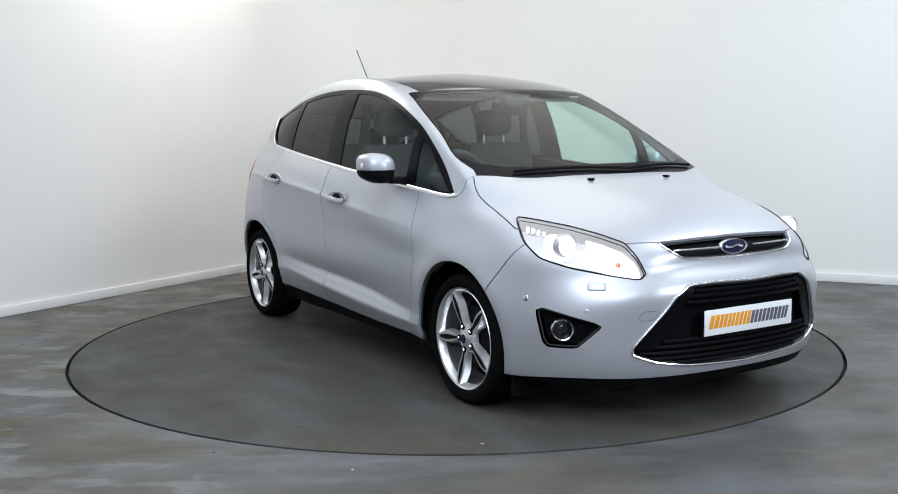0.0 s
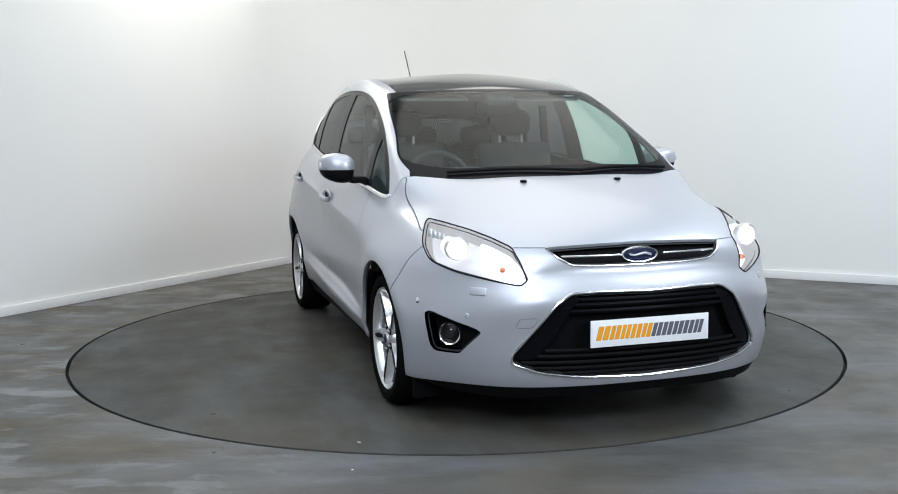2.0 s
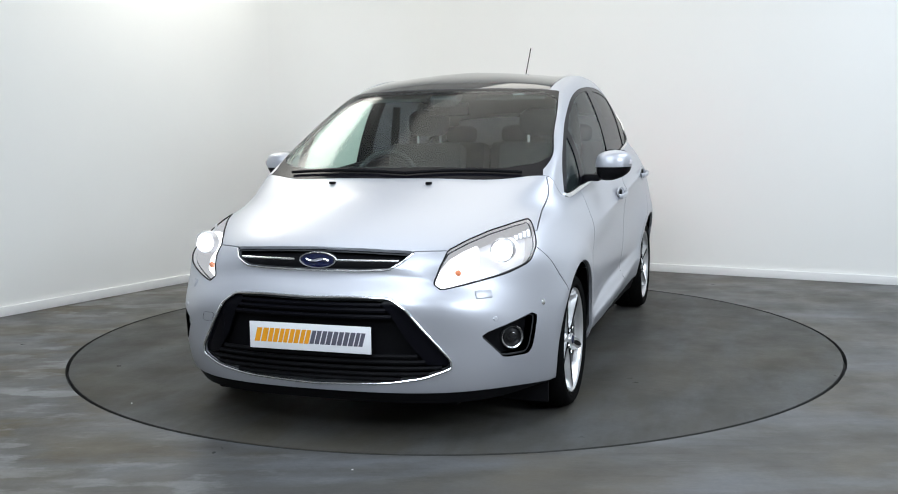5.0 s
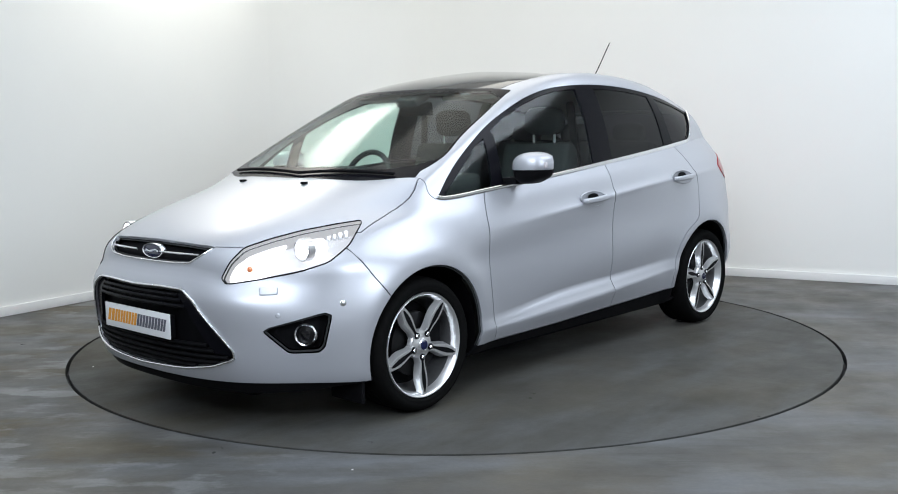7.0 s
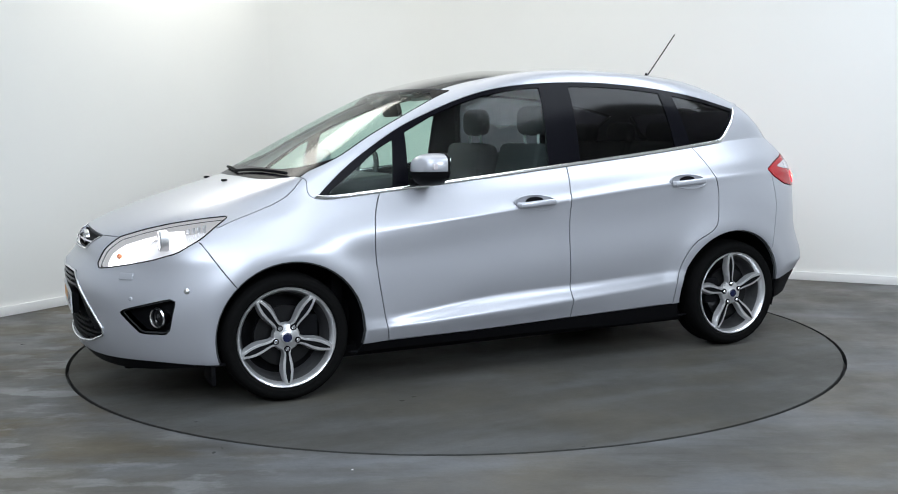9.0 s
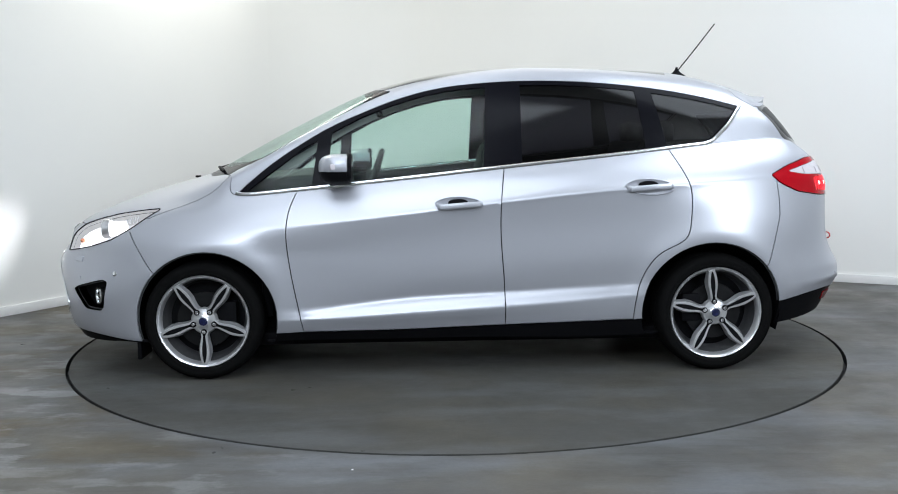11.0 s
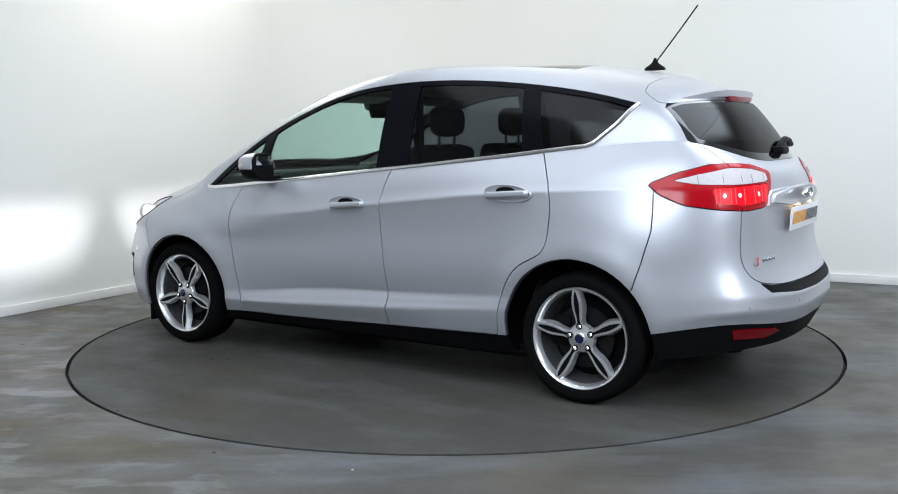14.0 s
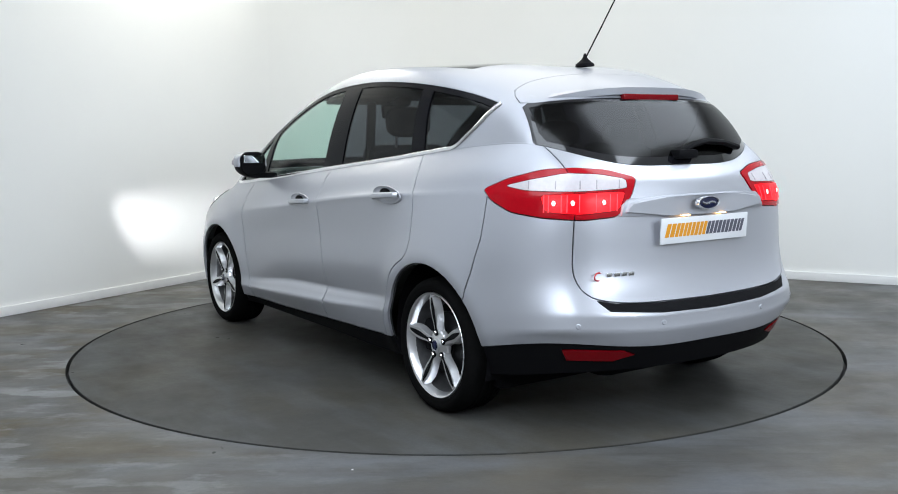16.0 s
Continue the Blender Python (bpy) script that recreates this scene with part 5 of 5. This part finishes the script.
# ---------------------------------------------------------------- side details
for sg in (1, -1):
    # chrome strip under and behind the side windows
    u_a, u_b = DLO[0][0], DLO[-3][0]
    line = [(u_a + (u_b - u_a) * i / 60, 1.004) for i in range(61)]
    back = cab(DLO_BACK[::-1], True)
    P = np.concatenate([outline3(line, CABIN, .002), outline3(back, CABIN, .003)]) * [1, sg, 1]
    bm = bmesh.new()
    tube(bm, P, .011, 8, False, .6)
    part("belt_moulding", bm, CHROME, car, "bright chrome strip under the side windows")
    for x, z in ((0.0, .888), (-.967, .966)):
        uv = BODY.find([(x, z)], SIDE, 1.8, 4.2)[0]
        p = BODY.at(uv)[0] * [1, sg, 1]
        bm = bmesh.new()
        lathe(bm, [(0, -.004), (.080, -.003), (.098, .001), (.1, .0025), (.104, .001), (.105, -.004)], 40, Matrix.Translation(p) @ pose(0, 0, 0, 0, -3.5, 0) @ Matrix.Diagonal((1.22, sg, .40, 1)))
        cup = part("handle_cup", bm, PAINT, car)
        # black oval on the cup stands in for the shade behind the handle
        bm = bmesh.new()
        lathe(bm, [(0, .003), (.03, .0028), (.05, .001)], 24, Matrix.Translation(p + np.array([0.01, 0, .010])) @ Matrix.Diagonal((1.05, sg, .42, 1)))
        part("handle_shadow", bm, SEAL, cup, "dark patch for the shade behind the handle")
        bm = bmesh.new()
        tube(bm, [(p[0] + dx, p[1] + sg * dy, p[2] - .003 + dz) for dx, dy, dz in ((.108, .004, -.006), (.098, .018, -.006), (.05, .026, -.003), (0, .028, .001), (-.05, .026, .004), (-.098, .018, .006), (-.108, .004, .006))], .0155, 10, False, .7)
        part("door_handle", bm, PAINT, cup, "silver door handle")
    # mirrors
    ob = None
    for low_half in (False, True):
        bm = bmesh.new()
        bmesh.ops.create_uvsphere(bm, u_segments=28, v_segments=18, radius=1)
        for v in bm.verts:
            x, y, z = (math.copysign(abs(a) ** p, a) for a, p in zip(v.co, (.72, .62, .66)))
            x = max(x, -.45)
            wide = 1 - .22 * max(0, y)
            k = .96 if low_half else 1
            v.co = Vector((k * .110 * x * (1 - .30 * max(0, y)), k * .092 * y, .072 * z * wide * (1.15 if low_half else 1) + .010 * y))
            v.co.z = min(v.co.z, -.016) if low_half else max(v.co.z, -.014)
        if low_half:
            part("lower_cover", bm, BLACK, ob, "black lower mirror cover", 40)
        else:
            ob = part("door_mirror", bm, PAINT, car, "silver door mirror with a black lower half", 40)
            ob.matrix_basis = pose(.595, sg * .950, 1.082) @ Matrix.Diagonal((1, sg, 1, 1))
    bm = bmesh.new()
    box(bm, (.10, .10, .035), pose(.02, -.115, -.07), .012)
    part("mirror_arm", bm, BLACK, ob)
    bm = bmesh.new()
    lathe(bm, [(0, -.003), (.97, -.003), (1.03, .004), (1.03, .018)], 40, pose(-.053, -.002, .004) @ Matrix.Diagonal((1, .073, .064, 1)) @ pose(0, 0, 0, 0, 0, -90))
    for v in bm.verts:
        a, b = (v.co.y + .002) / .0752, (v.co.z - .004) / .066
        k = (1 + .35 * (abs(a * b))) if abs(a * b) < .6 else 1.2
        v.co.y, v.co.z = -.002 + (v.co.y + .002) * k, .004 + (v.co.z - .004) * k
    part("mirror_frame", bm, SEAL, ob, "black frame round the mirror glass")
    bm = bmesh.new()
    box(bm, (.004, .125, .100), pose(-.053, -.002, .004, 0, -13, 0), .0015)
    part("mirror_glass", bm, MIRROR, ob)
    bm = bmesh.new()
    box(bm, (.055, .014, .028), pose(.018, .083, .010, 0, 0, 18), .005)
    part("side_indicator", bm, WHITE_LENS, ob, "clear indicator lens on the mirror")

# ---------------------------------------------------------------- interior
bm = bmesh.new()
box(bm, (.50, 1.36, .10), pose(.92, 0, .985, 0, 4, 0), .04, 3)
box(bm, (.20, 1.30, .34), pose(.74, 0, .84), .05, 3)
part("dashboard", bm, DASH, car, "dark grey dashboard")
bm = bmesh.new()
box(bm, (.16, .36, .08), pose(.72, -.36, 1.03), .035, 3)
part("instrument_hood", bm, DASH, car)
bm = bmesh.new()
tube(bm, [Vector((.50, -.36, .97)) + Vector((-.06 * math.sin(a) * 1.0 + .0, .185 * math.cos(a), .175 * math.sin(a))) * 1.0 for a in (2 * math.pi * k / 40 for k in range(40))], .016, 10, True)
sw = part("steering_wheel", bm, DASH, car, "black steering wheel")
bm = bmesh.new()
box(bm, (.05, .16, .12), pose(.52, -.36, .965), .025, 3)
box(bm, (.02, .34, .035), pose(.515, -.36, .965), .008)
box(bm, (.22, .06, .06), pose(.62, -.36, .93), .02)
part("steering_hub", bm, DASH, sw)
for k, (x, y, w, front) in enumerate(((-.16, .365, .50, 1), (-.16, -.365, .50, 1), (-1.02, .42, .42, 0), (-1.02, -.42, .42, 0), (-1.02, 0, .36, 0))):
    bm = bmesh.new()
    box(bm, (.14, w, .66), pose(x - .02, y, .86, 0, -14, 0), .055, 4)
    seat = part("seat", bm, CLOTH, car, "dark cloth seat with a headrest")
    bm = bmesh.new()
    box(bm, (.50, w, .16), pose(x + .25, y, .50, 0, -6, 0), .05, 3)
    part("seat_cushion", bm, CLOTH, seat)
    bm = bmesh.new()
    hz = 1.315 if front else 1.24
    bmesh.ops.create_uvsphere(bm, u_segments=20, v_segments=12, radius=1)
    for v in bm.verts:
        f = lambda a, p: math.copysign(abs(a) ** p, a)
        v.co = Vector((x - .12 + .055 * f(v.co.x, .7), y + (.135 if front else .115) * f(v.co.y, .6), hz + (.085 if front else .065) * f(v.co.z, .65)))
    part("headrest", bm, CLOTH, seat)
    for dy in (-.076, .076) if front else ():
        bm = bmesh.new()
        tube(bm, [(x - .115, y + dy, 1.14), (x - .115, y + dy, 1.26)], .0075, 8)
        part("headrest_post", bm, STRAP, seat, "bright headrest post")
slab("parcel_cover", (.5, 1.05, .02), (-1.55, 0, 1.02), DASH, .004)
bm = bmesh.new()
box(bm, (.03, .24, .075), pose(.44, 0, 1.385, 0, 12, 0), .012, 3)
rv = part("rear_view_mirror", bm, SEAL, car, "black rear-view mirror on the windscreen")
bm = bmesh.new()
box(bm, (.12, .16, .05), pose(.47, 0, 1.44, 0, 25, 0), .015, 3)
part("sensor_housing", bm, DASH, rv)
for sg in (1, -1):
    slab("sun_visor", (.16, .40, .02), (.30, sg * .34, 1.455), LINING, .008, "pale folded sun visor", None, (0, 12, 0))
    slab("seat_belt", (.02, .05, .55), (-.26, sg * .60, 1.15), SEAL, .006, "", None, (sg * 6, 4, 0))
slab("tax_disc_label", (.002, .06, .014), (.50, .42, 1.452), STRAP, .0005, "small pale windscreen label", None, (0, 55, 0))

for sg in (1, -1):
    for y, z in ((.655, .479), (.30, .474)):
        uv = BODY.find([(y, z)], FRONT, 4.55, 5.54)[0]
        p, nn = BODY.at(uv)[0], BODY.normal(uv)[0]
        q = Matrix.Translation((p[0], sg * p[1], p[2])) @ Vector((nn[0], sg * nn[1], nn[2])).to_track_quat("Z", "Y").to_matrix().to_4x4()
        bm = bmesh.new()
        lathe(bm, [(0, .003), (.008, .003), (.011, .001), (.011, -.004)], 16, q @ pose(0, 0, 0, 90, 0, 0))
        part("parking_sensor", bm, PAINT, car)


# ---------------------------------------------------------------- turning
TURN = [(0.0, -58.75), (0.5, -59.72), (1.0, -62.39), (1.5, -66.47), (2.0, -72.41), (2.5, -78.13), (3.0, -84.34), (3.5, -90.07), (4.0, -96.25),
        (4.5, -102.05), (5.0, -108.0), (5.5, -113.85), (6.0, -119.75), (6.5, -125.63), (7.0, -131.73), (7.5, -137.43), (8.0, -143.50), (8.5, -149.18), (9.0, -155.24),
        (9.5, -160.95), (10.0, -166.7), (10.5, -172.4), (11.0, -178.15), (11.5, -183.87), (12.0, -189.77), (12.5, -195.40), (13.0, -201.35), (13.5, -206.95),
        (14.0, -213.11), (14.5, -218.67), (15.0, -224.69), (15.5, -230.30), (16.0, -236.29)]
AT = Matrix.Translation((-0.0015, 0.1177, 0))


def motions():
    walk(table, [(t, pose(0, 0, 0, 0, 0, a)) for t, a in TURN])
    walk(car, [(t, pose(0, 0, 0, 0, 0, a) @ AT) for t, a in TURN])


motions()
